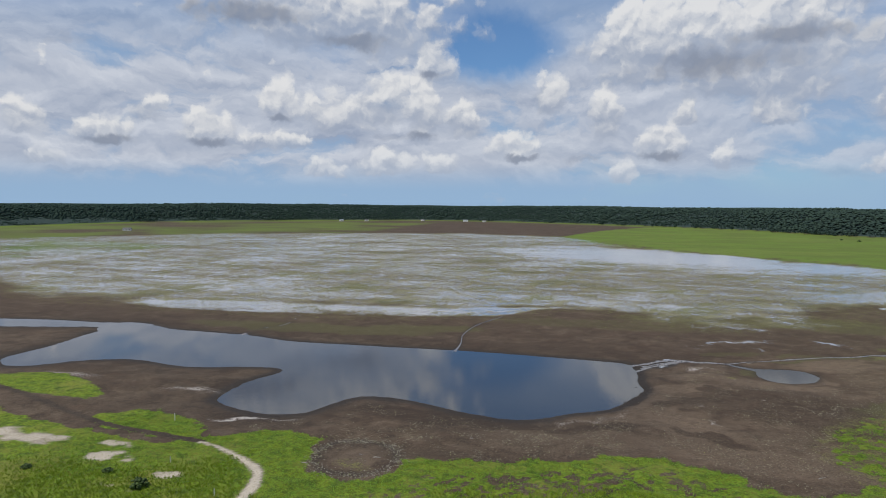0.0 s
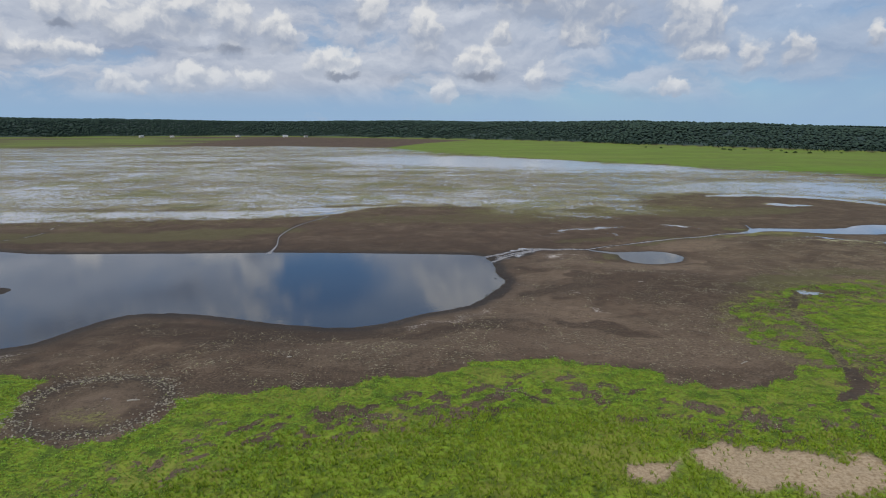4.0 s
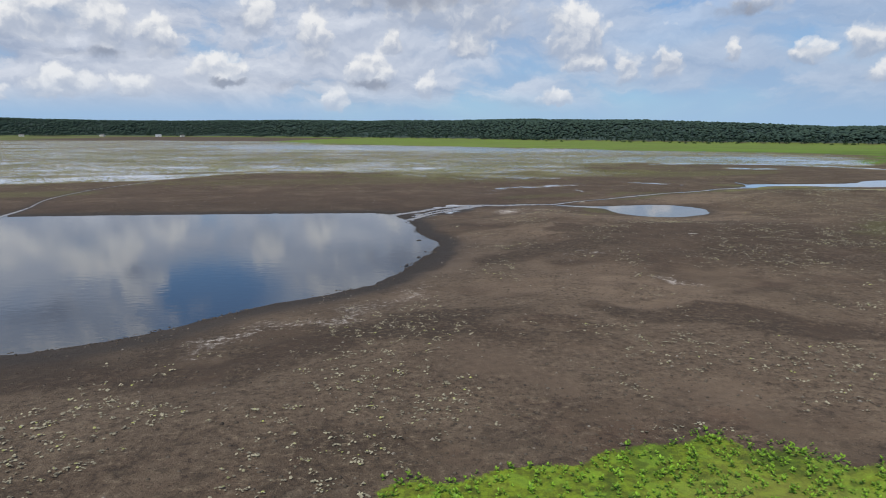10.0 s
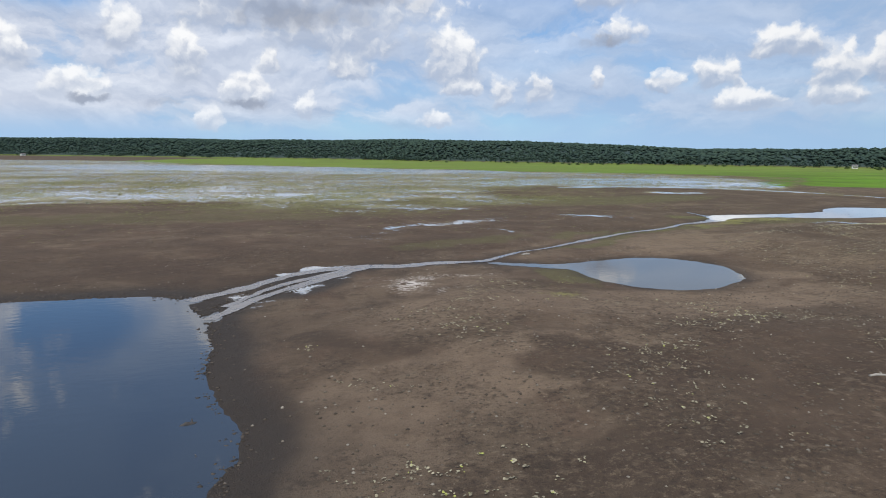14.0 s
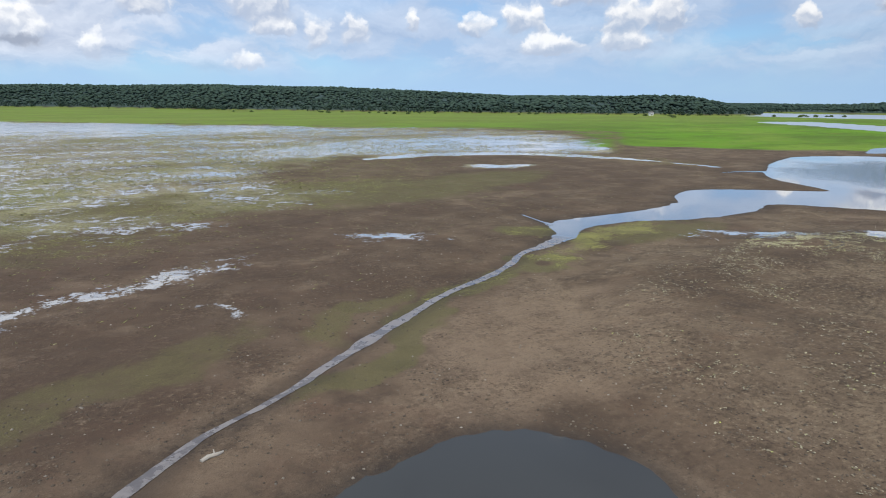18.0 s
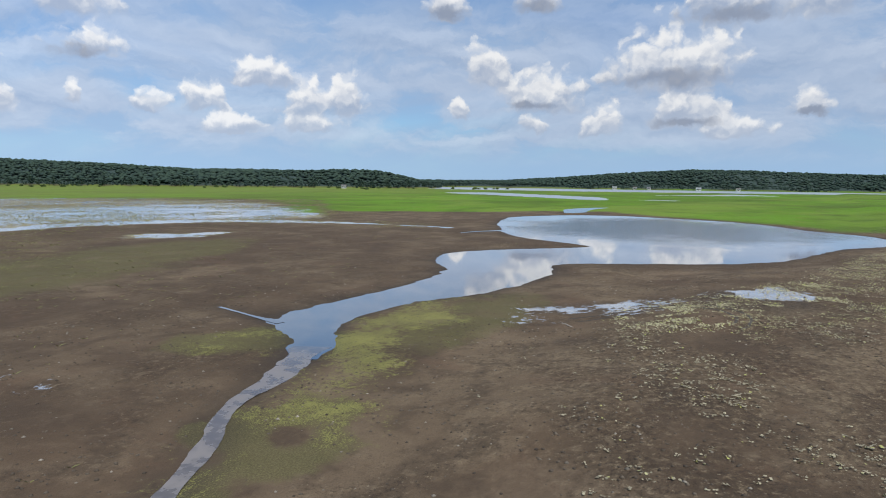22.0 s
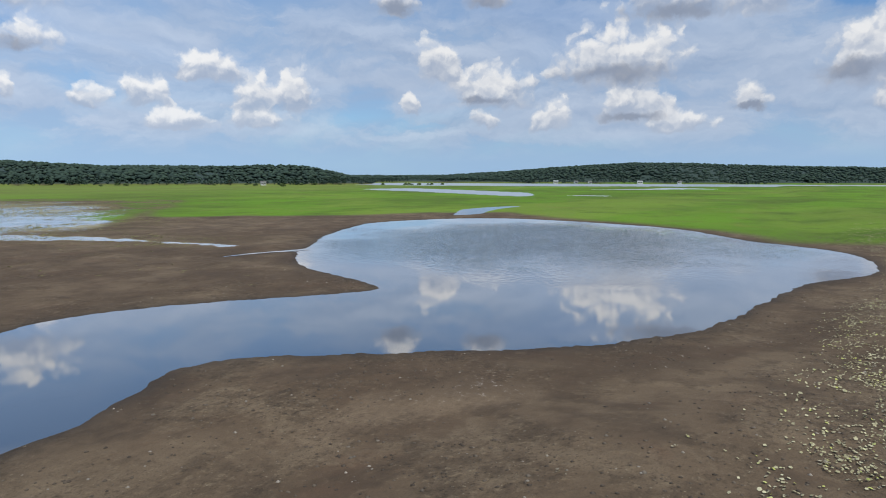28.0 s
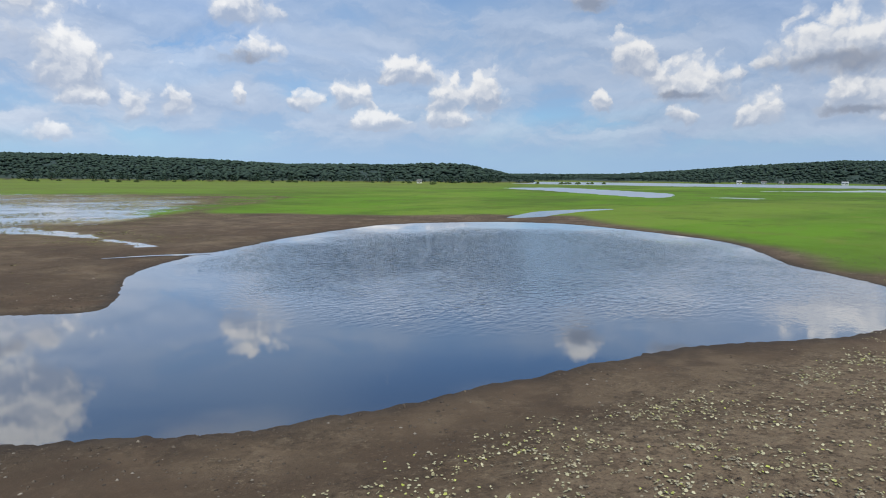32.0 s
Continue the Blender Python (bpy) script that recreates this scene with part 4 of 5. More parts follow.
    g.put(bsdf.inputs["Specular IOR Level"], g.mixf(open_water, 0.18, 0.9))
    g.put(bsdf.inputs["Coat Weight"], g.math("MULTIPLY", open_water, 0.75))
    bsdf.inputs["Coat IOR"].default_value = 1.6
    bsdf.inputs["Coat Roughness"].default_value = 0.12
    relief = g.math("MULTIPLY", g.math("ADD", g.math("MULTIPLY", fine, 0.22), g.math("MULTIPLY", grain, 0.10)), g.math("MULTIPLY_ADD", churned, 0.7, 0.4))
    relief = g.math("MULTIPLY", relief, g.math("SUBTRACT", 1.0, open_water))
    bump = g.node("ShaderNodeBump", {"Strength": 0.9, "Distance": 0.8, "Height": relief})
    g.put(bsdf.inputs["Normal"], bump.outputs[0])
    return m


def mat_water(name, ripple, middle=(0, 0, 0), reach=1.0, ior=1.5, dark=(0.022, 0.030, 0.043), light=(0.036, 0.043, 0.055), film=0.0):
    """Murky still water; wind ripples lie round middle, out to reach."""
    m, g, bsdf = material(name)
    place = g.node("ShaderNodeNewGeometry").outputs["Position"]
    murk = g.noise(place, 0.04, 3.0)
    g.put(bsdf.inputs["Base Color"], g.mix(murk, rgb(*dark), rgb(*light)))
    bsdf.inputs["Roughness"].default_value = 0.025
    bsdf.inputs["Coat Weight"].default_value = film
    bsdf.inputs["Coat IOR"].default_value = 1.6
    bsdf.inputs["IOR"].default_value = ior
    away = g.vec("LENGTH", g.vec("SUBTRACT", place, middle))
    away = g.math("MULTIPLY_ADD", g.noise(place, 0.03, 3.0, 0.5), reach * 1.1, away)
    wind = g.step(away, reach * 1.6, reach * 0.9)
    waves = g.noise(g.vec("MULTIPLY", place, (0.8, 1.5, 1.0)), 1.0, 3.0, 0.55)
    swell = g.noise(place, 0.12, 2.0)
    height = g.math("ADD", g.math("MULTIPLY", waves, g.math("MULTIPLY", wind, ripple)), g.math("MULTIPLY", swell, 0.0015))
    bump = g.node("ShaderNodeBump", {"Strength": 1.0, "Distance": 1.0, "Height": height})
    g.put(bsdf.inputs["Normal"], bump.outputs[0])
    g.put(bsdf.inputs["Coat Normal"], bump.outputs[0])
    return m


def mat_brook():
    m, g, bsdf = material("silty_brook_water")
    place = g.node("ShaderNodeNewGeometry").outputs["Position"]
    silt = g.noise(place, 0.8, 4.0, 0.6)
    deep = g.step(g.node("ShaderNodeSeparateXYZ", {0: place}).outputs[0], 80.0, 90.0)
    muddy = g.mix(g.step(silt, 0.38, 0.62), rgb(0.105, 0.091, 0.082), rgb(0.20, 0.178, 0.162))
    g.put(bsdf.inputs["Base Color"], g.mix(deep, muddy, rgb(0.043, 0.053, 0.068)))
    g.put(bsdf.inputs["Roughness"], g.mixf(deep, g.mixf(g.step(silt, 0.35, 0.65), 0.16, 0.45), 0.03))
    bsdf.inputs["IOR"].default_value = 1.5
    g.put(bsdf.inputs["Coat Weight"], g.mixf(deep, 0.15, 0.9))
    bsdf.inputs["Coat IOR"].default_value = 1.6
    bsdf.inputs["Coat Roughness"].default_value = 0.06
    return m


def mat_leaf(name, dark, light, dry=None, roughness=0.6, clumped=0.6, gloss=0.25):
    m, g, bsdf = material(name)
    pick = g.node("ShaderNodeNewGeometry").outputs["Random Per Island"]
    color = g.mix(pick, rgb(*dark), rgb(*light))
    if dry:
        color = g.mix(g.step(pick, 0.86, 0.97), color, rgb(*dry))
    patch = g.noise(g.node("ShaderNodeNewGeometry").outputs["Position"], 0.14, 3.0)
    color = g.mix(g.math("MULTIPLY", g.step(patch, 0.4, 0.7), 0.45), color, rgb(*[0.5 * (u + v) * 0.75 for u, v in zip(dark, light)]))
    clump = g.noise(g.node("ShaderNodeNewGeometry").outputs["Position"], 0.75, 3.0, 0.6)
    color = g.mix(g.math("MULTIPLY", g.step(clump, 0.52, 0.36), clumped), color, rgb(*[u * 0.55 for u in dark]))
    g.put(bsdf.inputs["Base Color"], color)
    bsdf.inputs["Roughness"].default_value = roughness
    bsdf.inputs["Specular IOR Level"].default_value = gloss
    return m


def mat_plain(name, color, roughness=0.8, vary=0.3, scale=3.0, metallic=0.0):
    m, g, bsdf = material(name)
    place = g.node("ShaderNodeTexCoord").outputs["Object"]
    n = g.noise(place, scale, 5.0, 0.6)
    fine = g.noise(place, scale * 9, 4.0, 0.65)
    base = g.mix(g.math("MULTIPLY", n, vary), rgb(*color), rgb(*[c * 0.45 for c in color]))
    g.put(bsdf.inputs["Base Color"], g.mix(g.math("MULTIPLY", fine, vary * 0.5), base, rgb(*[c * 0.6 for c in color])))
    bsdf.inputs["Roughness"].default_value = roughness
    bsdf.inputs["Metallic"].default_value = metallic
    bump = g.node("ShaderNodeBump", {"Strength": 0.4, "Distance": 0.02, "Height": fine})
    g.put(bsdf.inputs["Normal"], bump.outputs[0])
    return m


GROUND = mat_ground()
WATER_CALM = mat_water("pond_water", 0.006, (-60, 200, 0), 170.0)
WATER_RIPPLED = mat_water("lagoon_water", 0.26, (226, 285, 0), 52.0, 1.5, (0.026, 0.033, 0.046), (0.036, 0.044, 0.056), 1.0)
WATER_POOL = mat_water("pool_water", 0.004, (38, 228, 0), 30.0, 1.5, (0.038, 0.036, 0.029), (0.052, 0.049, 0.040))
WATER_BROOK = mat_brook()
# pale blue-grey base colour stands in for sky mirrored by wind-roughened water
WATER_FAR = mat_plain("rough_water_sky_tint", (0.30, 0.34, 0.40), 0.3, 0.15, 0.02)
HERB = mat_leaf("herb_leaves", (0.090, 0.172, 0.012), (0.215, 0.385, 0.022), None, 0.6, 0.35)
GRASS = mat_leaf("grass_blades", (0.17, 0.25, 0.015), (0.30, 0.41, 0.03), (0.36, 0.31, 0.11), 0.6, 0.25)
PAD = mat_leaf("stranded_leaves", (0.20, 0.175, 0.12), (0.44, 0.40, 0.27), (0.37, 0.39, 0.10))
CLOD = mat_leaf("mud_clods", (0.065, 0.051, 0.039), (0.14, 0.115, 0.085), (0.30, 0.27, 0.22), 0.9)
# dark green leaves, with distance haze painted in as a bluish tint
PINE = mat_leaf("far_foliage_haze_tint", (0.034, 0.054, 0.048), (0.052, 0.080, 0.058), None, 1.0, 0.1, 0.0)
BUSH = mat_leaf("bush_leaves", (0.035, 0.06, 0.016), (0.085, 0.125, 0.03))
BARK = mat_plain("bark", (0.12, 0.09, 0.065), 0.9)
RUT = mat_plain("rut_mud", (0.052, 0.042, 0.033), 0.75, 0.6, 1.5)
GREY_WOOD = mat_plain("weathered_wood", (0.38, 0.35, 0.30), 0.85, 0.6)
WET_WOOD = mat_plain("wet_wood", (0.05, 0.042, 0.035), 0.5, 0.5)
WHITE_PAINT = mat_plain("white_paint", (0.78, 0.77, 0.74), 0.55, 0.15)
ROOF = mat_plain("roof_shingle", (0.16, 0.15, 0.15), 0.85, 0.4)
ROOF_TIN = mat_plain("tin_roof", (0.55, 0.56, 0.57), 0.4, 0.2, 1.0, 0.4)
GLASS = mat_plain("window_glass", (0.03, 0.035, 0.04), 0.08, 0.1)

# ---------------------------------------------------------------- mesh helpers
def mesh_of(name, verts, faces, mat):
    """A mesh from arrays of triangles or quads."""
    verts, faces = np.asarray(verts, np.float32), np.asarray(faces, np.int32)
    k = faces.shape[1]
    me = bpy.data.meshes.new(name)
    me.vertices.add(len(verts))
    me.vertices.foreach_set("co", verts.ravel())
    me.loops.add(faces.size)
    me.loops.foreach_set("vertex_index", faces.ravel())
    me.polygons.add(len(faces))
    me.polygons.foreach_set("loop_start", np.arange(0, faces.size, k, dtype=np.int32))
    me.polygons.foreach_set("loop_total", np.full(len(faces), k, np.int32))
    me.materials.append(mat)
    me.update(calc_edges=True)
    return me


def smooth_shade(me):
    me.polygons.foreach_set("use_smooth", np.ones(len(me.polygons), bool))


def scattered(name, proto_v, proto_f, places, sizes, turns, mat, tilt=None, squash=None):
    """Copies of a small shape joined into one mesh; all arguments are arrays."""
    n, c, s = len(places), np.cos(turns), np.sin(turns)
    v = np.repeat(proto_v[None], n, 0) * sizes[:, None, None]
    if squash is not None:
        v[:, :, 2] *= squash[:, None]
    if tilt is not None:
        ct, st = np.cos(tilt)[:, None], np.sin(tilt)[:, None]
        v = np.stack([v[:, :, 0], v[:, :, 1] * ct - v[:, :, 2] * st, v[:, :, 1] * st + v[:, :, 2] * ct], -1)
    x = v[:, :, 0] * c[:, None] - v[:, :, 1] * s[:, None]
    y = v[:, :, 0] * s[:, None] + v[:, :, 1] * c[:, None]
    v = np.stack([x, y, v[:, :, 2]], -1) + places[:, None, :]
    f = proto_f[None] + (np.arange(n) * len(proto_v))[:, None, None]
    return mesh_of(name, v.reshape(-1, 3), f.reshape(-1, proto_f.shape[1]), mat)


def part(name, bm, mat, parent=None, label=""):
    me = bpy.data.meshes.new(name)
    bm.to_mesh(me)
    bm.free()
    me.materials.append(mat)
    ob = new(name, me)
    ob.parent = parent
    if label:
        tagged(ob, label)
    return ob


def box(bm, x0, y0, z0, x1, y1, z1, bevel=0.0):
    made = bmesh.ops.create_cube(bm, size=1.0)["verts"]
    for v in made:
        v.co = Vector(((x0 + x1) / 2 + v.co.x * (x1 - x0), (y0 + y1) / 2 + v.co.y * (y1 - y0), (z0 + z1) / 2 + v.co.z * (z1 - z0)))
    if bevel:
        edges = list({e for v in made for e in v.link_edges})
        bmesh.ops.bevel(bm, geom=edges, offset=bevel, segments=1, affect="EDGES")
    return bm


def tube(points, radii, sides=8):
    """A bent, tapering stem."""
    bm, rings = bmesh.new(), []
    for k, (p, r) in enumerate(zip(points, radii)):
        p = Vector(p)
        ahead = (Vector(points[min(k + 1, len(points) - 1)]) - Vector(points[max(k - 1, 0)])).normalized()
        side = ahead.orthogonal().normalized()
        other = ahead.cross(side)
        rings.append([bm.verts.new(p + r * (math.cos(a) * side + math.sin(a) * other)) for a in (2 * math.pi * j / sides for j in range(sides))])
    for low, high in zip(rings, rings[1:]):
        for j in range(sides):
            bm.faces.new((low[j], low[(j + 1) % sides], high[(j + 1) % sides], high[j]))
    bm.faces.new(rings[0][::-1])
    bm.faces.new(rings[-1])
    return bm


# ---------------------------------------------------------------- ground and water
def spread(start, stop, cell, low, high, down, up):
    """Grid lines: even between start and stop, then ever wider out to low and high."""
    mid = list(np.arange(start, stop + cell, cell))
    left, right, c = [], [], cell
    p = mid[0]
    while p > low:
        c *= down
        p -= c
        left.append(p)
    c, p = cell, mid[-1]
    while p < high:
        c *= up
        p += c
        right.append(p)
    return np.array(left[::-1] + mid + right)


def build_ground():
    gx = spread(-122, 284, 0.66, -4600, 4600, 1.06, 1.033)
    gy = spread(88, 342, 0.66, -1500, 4800, 1.12, 1.03)
    x, y = (v.ravel() for v in np.meshgrid(gx, gy))
    shore = shore_distance(x, y)
    z = ground_height(x, y, shore[0])
    w, h = len(gx), len(gy)
    i = (np.arange(h - 1)[:, None] * w + np.arange(w - 1)[None]).ravel()
    me = mesh_of("ground", np.stack([x, y, z], -1), np.stack([i, i + 1, i + 1 + w, i + w], -1), GROUND)
    smooth_shade(me)
    c = covers(x, y, shore)
    for name, keys in (("cover_a", ("veg", "meadow", "wet", "sand")), ("cover_b", ("damp", "crust", "algae", "litter")), ("cover_c", ("pale", "dusk", "olive", "clods"))):
        layer = me.attributes.new(name, "FLOAT_COLOR", "POINT")
        layer.data.foreach_set("color", np.stack([c[k] for k in keys], -1).astype(np.float32).ravel())
    return tagged(new("ground", me), "brown cracked lake-bed mud with marsh meadow and green shore growth", "ground", kind="structure")


build_ground()


def water_sheet(name, points, label, mat, grow=2.5, z=0.0, strip=False):
    if strip:
        q = rounded(points, 18, False)
        way = np.gradient(q[:, :2], axis=0)
        way /= np.linalg.norm(way, axis=1)[:, None]
        side = np.stack([-way[:, 1], way[:, 0]], -1) * q[:, 2:]
        banks = [side * (0.25 + 1.5 * rough(q[:, 0] + shift, q[:, 1], 2.4, 4)[:, None]) for shift in (0, 71)]
        line = np.vstack([q[:, :2] + banks[0], (q[:, :2] - banks[1])[::-1]])
    else:
        line = rounded(points, 3)
        way = np.roll(line, -1, 0) - np.roll(line, 1, 0)
        way /= np.linalg.norm(way, axis=1)[:, None] + 1e-9
        area = 0.5 * np.sum(line[:, 0] * np.roll(line[:, 1], -1) - np.roll(line[:, 0], -1) * line[:, 1])
        line = line + np.stack([way[:, 1], -way[:, 0]], -1) * math.copysign(grow, area)
    bm = bmesh.new()
    edge = [bm.verts.new((px, py, z)) for px, py in line]
    rim = [bm.edges.new((a, b)) for a, b in zip(edge, edge[1:] + edge[:1])]
    bmesh.ops.triangle_fill(bm, use_beauty=True, edges=rim)
    for f in bm.faces:
        if f.normal.z < 0:
            f.normal_flip()
    ob = part(name, bm, mat)
    return tagged(ob, label, "water", kind="structure")


water_sheet("water_pond", POND, "still dark pond water mirroring the sky", WATER_CALM, 1.5, 0.0)
water_sheet("water_round_pool", ROUND_POOL, "small round pool of still water", WATER_POOL, 0.8, 0.002)
water_sheet("water_lagoon", LAGOON, "broad lagoon of lightly rippled water", WATER_RIPPLED, 1.2, 0.004)
water_sheet("water_lagoon_arm", LAGOON_TAIL, "narrowing arm of the lagoon", WATER_RIPPLED, 0.8, 0.003)
# the far sheets get their paleness from the sky tint in their colour
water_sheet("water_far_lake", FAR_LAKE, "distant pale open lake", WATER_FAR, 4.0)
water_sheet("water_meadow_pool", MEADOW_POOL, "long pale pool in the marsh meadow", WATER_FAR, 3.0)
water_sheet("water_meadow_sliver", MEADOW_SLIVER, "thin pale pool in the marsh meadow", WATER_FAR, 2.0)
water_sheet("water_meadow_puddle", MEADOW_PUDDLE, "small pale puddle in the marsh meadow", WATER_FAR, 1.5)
water_sheet("water_inlet_pool", INLET_POOL, "shallow inlet pool at the edge of the meadow", WATER_CALM, 1.5)
brook_level = 0.004
for brook_name, brook_line in (("water_brook", BROOK), ("water_brook_arm", BROOK_ARM), ("water_brook_side_arm", BROOK_ARM_2), ("water_rill_west", RILL_WEST), ("water_rill_east", RILL_EAST), ("water_rill_north", RILL_NORTH), ("water_lagoon_rill", LAGOON_RILL)):
    brook_level += 0.004
    water_sheet(brook_name, brook_line, "thin shallow trickle of muddy water", WATER_BROOK, z=brook_level, strip=True)



def wheel_rut(line, label):
    """A tyre groove pressed into the mud, with low ridges on both sides."""
    q = rounded(line, 10, False)
    way = np.gradient(q, axis=0)
    way /= np.linalg.norm(way, axis=1)[:, None]
    side = np.stack([-way[:, 1], way[:, 0]], -1)
    offsets, lifts = (-0.15, -0.08, -0.04, 0.04, 0.08, 0.15), (-0.03, 0.035, 0.005, 0.005, 0.035, -0.03)
    rows = [np.c_[q + side * o * (1 + 0.2 * np.sin(np.arange(len(q)) * 1.3))[:, None], ground_height(*(q + side * o).T) + lift] for o, lift in zip(offsets, lifts)]
    n, v = len(q), np.vstack(rows)
    i = (np.arange(5)[:, None] * n + np.arange(n - 1)[None]).ravel()
    me = mesh_of("wheel_rut", v, np.stack([i, i + n, i + n + 1, i + 1], -1), RUT)
    smooth_shade(me)
    return tagged(new("wheel_rut", me), label, "wheel rut", kind="structure")


wheel_rut(((102.1, 262.2), (104.8, 260.0), (108.4, 257.5), (109.9, 254.8), (108.9, 252.3), (106.5, 250.7), (104.2, 250.5)), "dark curved tyre rut pressed into the mud")
wheel_rut(((103.0, 263.3), (105.9, 260.9), (109.3, 258.4), (111.2, 255.0), (110.0, 251.6), (107.4, 249.8), (104.1, 249.5), (102.5, 249.8)), "dark curved tyre rut pressed into the mud")

# ---------------------------------------------------------------- far woods


def lump(seed, n_lat=4, n_lon=6):
    """A knobbly clump, all of triangles."""
    r = np.random.RandomState(seed)
    v, f = [(0, 0, -1)], []
    for i in range(1, n_lat):
        for j in range(n_lon):
            a, b = math.pi * i / n_lat - math.pi / 2, 2 * math.pi * (j + 0.5 * (i % 2)) / n_lon
            k = r.uniform(0.75, 1.25)
            v.append((k * math.cos(a) * math.cos(b), k * math.cos(a) * math.sin(b), k * math.sin(a)))
    v.append((0, 0, 1.1))
    for j in range(n_lon):
        f.append((0, 1 + (j + 1) % n_lon, 1 + j))
        for i in range(n_lat - 2):
            p, q = 1 + i * n_lon + j, 1 + i * n_lon + (j + 1) % n_lon
            f += [(p, q, q + n_lon), (p, q + n_lon, p + n_lon)]
        top = 1 + (n_lat - 2) * n_lon
        f.append((top + j, top + (j + 1) % n_lon, len(v) - 1))
    return np.array(v, float), np.array(f)


def tree_shape(seed, lumps=5):
    """A whole far tree, one unit high: trunk, and a crown of clumps with gaps."""
    r = np.random.RandomState(seed)
    v, f = [], []
    base = [(0.025 * math.cos(a), 0.025 * math.sin(a), h) for h in (-0.05, 0.6) for a in (0, 2.1, 4.2)]
    v += base
    f += [(j, (j + 1) % 3, 3 + (j + 1) % 3) for j in range(3)] + [(j, 3 + (j + 1) % 3, 3 + j) for j in range(3)]
    for k in range(lumps):
        lv, lf = lump(seed * 31 + k, 3, 4)
        h = 0.36 + 0.52 * (k + r.uniform(0, 0.6)) / lumps
        wide = 0.19 * (1.15 - 0.75 * abs(h - 0.55))
        lv = lv * (wide * r.uniform(0.75, 1.15), wide * r.uniform(0.75, 1.15), r.uniform(0.10, 0.17)) + (r.uniform(-0.13, 0.13), r.uniform(-0.13, 0.13), h)
        f += [tuple(q + len(v) for q in t) for t in lf]
        v += [tuple(p) for p in lv]
    return np.array(v), np.array(f)


HOUSES = ((-1015, 1005, 30, 15, 9), (-955, 1795, 60, 12, 8), (-885, 1830, 20, 11, 8), (-735, 1935, -20, 12, 8), (-585, 1915, 10, 14, 8), (-520, 1900, 35, 10, 7),
          (712, 792, -40, 6, 5), (1158, 560, -62, 7, 5), (1163, 527, -66, 6, 5), (1168, 505, -60, 6, 4), (1186, 428, -72, 8, 5), (1208, 370, -68, 6, 5))


def forest(name, line, label, step_front, depth, seed):
    r = np.random.RandomState(seed)
    q = rounded(line, 12)
    lo, hi = q.min(0), q.max(0)
    area = (hi - lo).prod()
    p = lo + r.rand(int(area / 11), 2) * (hi - lo)
    seen = (p[:, 1] > -500) & (np.hypot(p[:, 0] - 50, p[:, 1] - 200) < 2500)
    p = p[seen]
    d = -region(line, p[:, 0], p[:, 1], 500)
    d = d + (rough(p[:, 0], p[:, 1], 45.0, 2) - 0.5) * 34
    keep = (d > 0) & (d < depth) & (r.rand(len(d)) < np.where(d < 20, 0.32, np.where(d < 70, 0.6, np.where(d < 230, 0.34, 0.22))))
    for hx, hy, *_ in HOUSES:
        keep &= np.hypot(p[:, 0] - hx, p[:, 1] - hy) > 11
    p, d = p[keep], d[keep]
    z = ground_height(p[:, 0], p[:, 1])
    size = r.uniform(7.0, 14.0, len(p)) * (0.55 + 0.45 * smooth(d, 0, 25)) * (0.8 + 0.4 * rough(p[:, 0], p[:, 1], 90.0, 2)) * (0.85 if "east" in name else 1.0)
    meshes, front = [], d < 20
    for kind in range(6):
        sel = (np.arange(len(p)) % 3 == kind % 3) & (front if kind < 3 else ~front)
        if kind < 3:
            v, f = tree_shape(3 + kind, 3)
        else:
            v, f = lump(90 + kind, 2, 6)
            v = v * (0.34, 0.34, 0.15) + (0, 0, 0.63)
        meshes.append(scattered(name, v, f, np.c_[p[sel], z[sel] - 0.3 - 5.0 * smooth(d[sel], 6, 20)], size[sel], r.rand(sel.sum()) * 6.28, PINE))
    bm = bmesh.new()
    for me in meshes:
        bm.from_mesh(me)
    me = bpy.data.meshes.new(name)
    bm.to_mesh(me)
    bm.free()
    me.materials.append(PINE)
    smooth_shade(me)
    for old in meshes:
        bpy.data.meshes.remove(old)
    return tagged(new(name, me), label, "woods", kind="stuff")


forest("far_woods", FOREST_NORTH, "dark pine and oak woods on the far lake shore", 6, 330, 21)
forest("far_woods_east", FOREST_EAST, "dark wooded hill beyond the open lake", 6, 330, 22)


# ---------------------------------------------------------------- single trees and shrubs before the woods
def crown_mesh(name, seed, clumps, radius, height, mat):
    """Many small clumps of leaves with gaps between them."""
    r = np.random.RandomState(seed)
    v, f = lump(seed, 3, 5)
    a, u = r.rand(clumps) * 6.28, r.rand(clumps) ** 0.5
    h = r.rand(clumps)
    wide = radius * (0.55 + 0.6 * np.sin(np.pi * np.clip(h + 0.15, 0, 1)))
    places = np.stack([np.cos(a) * u * wide, np.sin(a) * u * wide, height * (0.28 + 0.72 * h)], -1)
    return scattered(name, v, f, places, radius * r.uniform(0.14, 0.3, clumps), r.rand(clumps) * 6.28, mat, squash=r.uniform(0.5, 0.9, clumps))


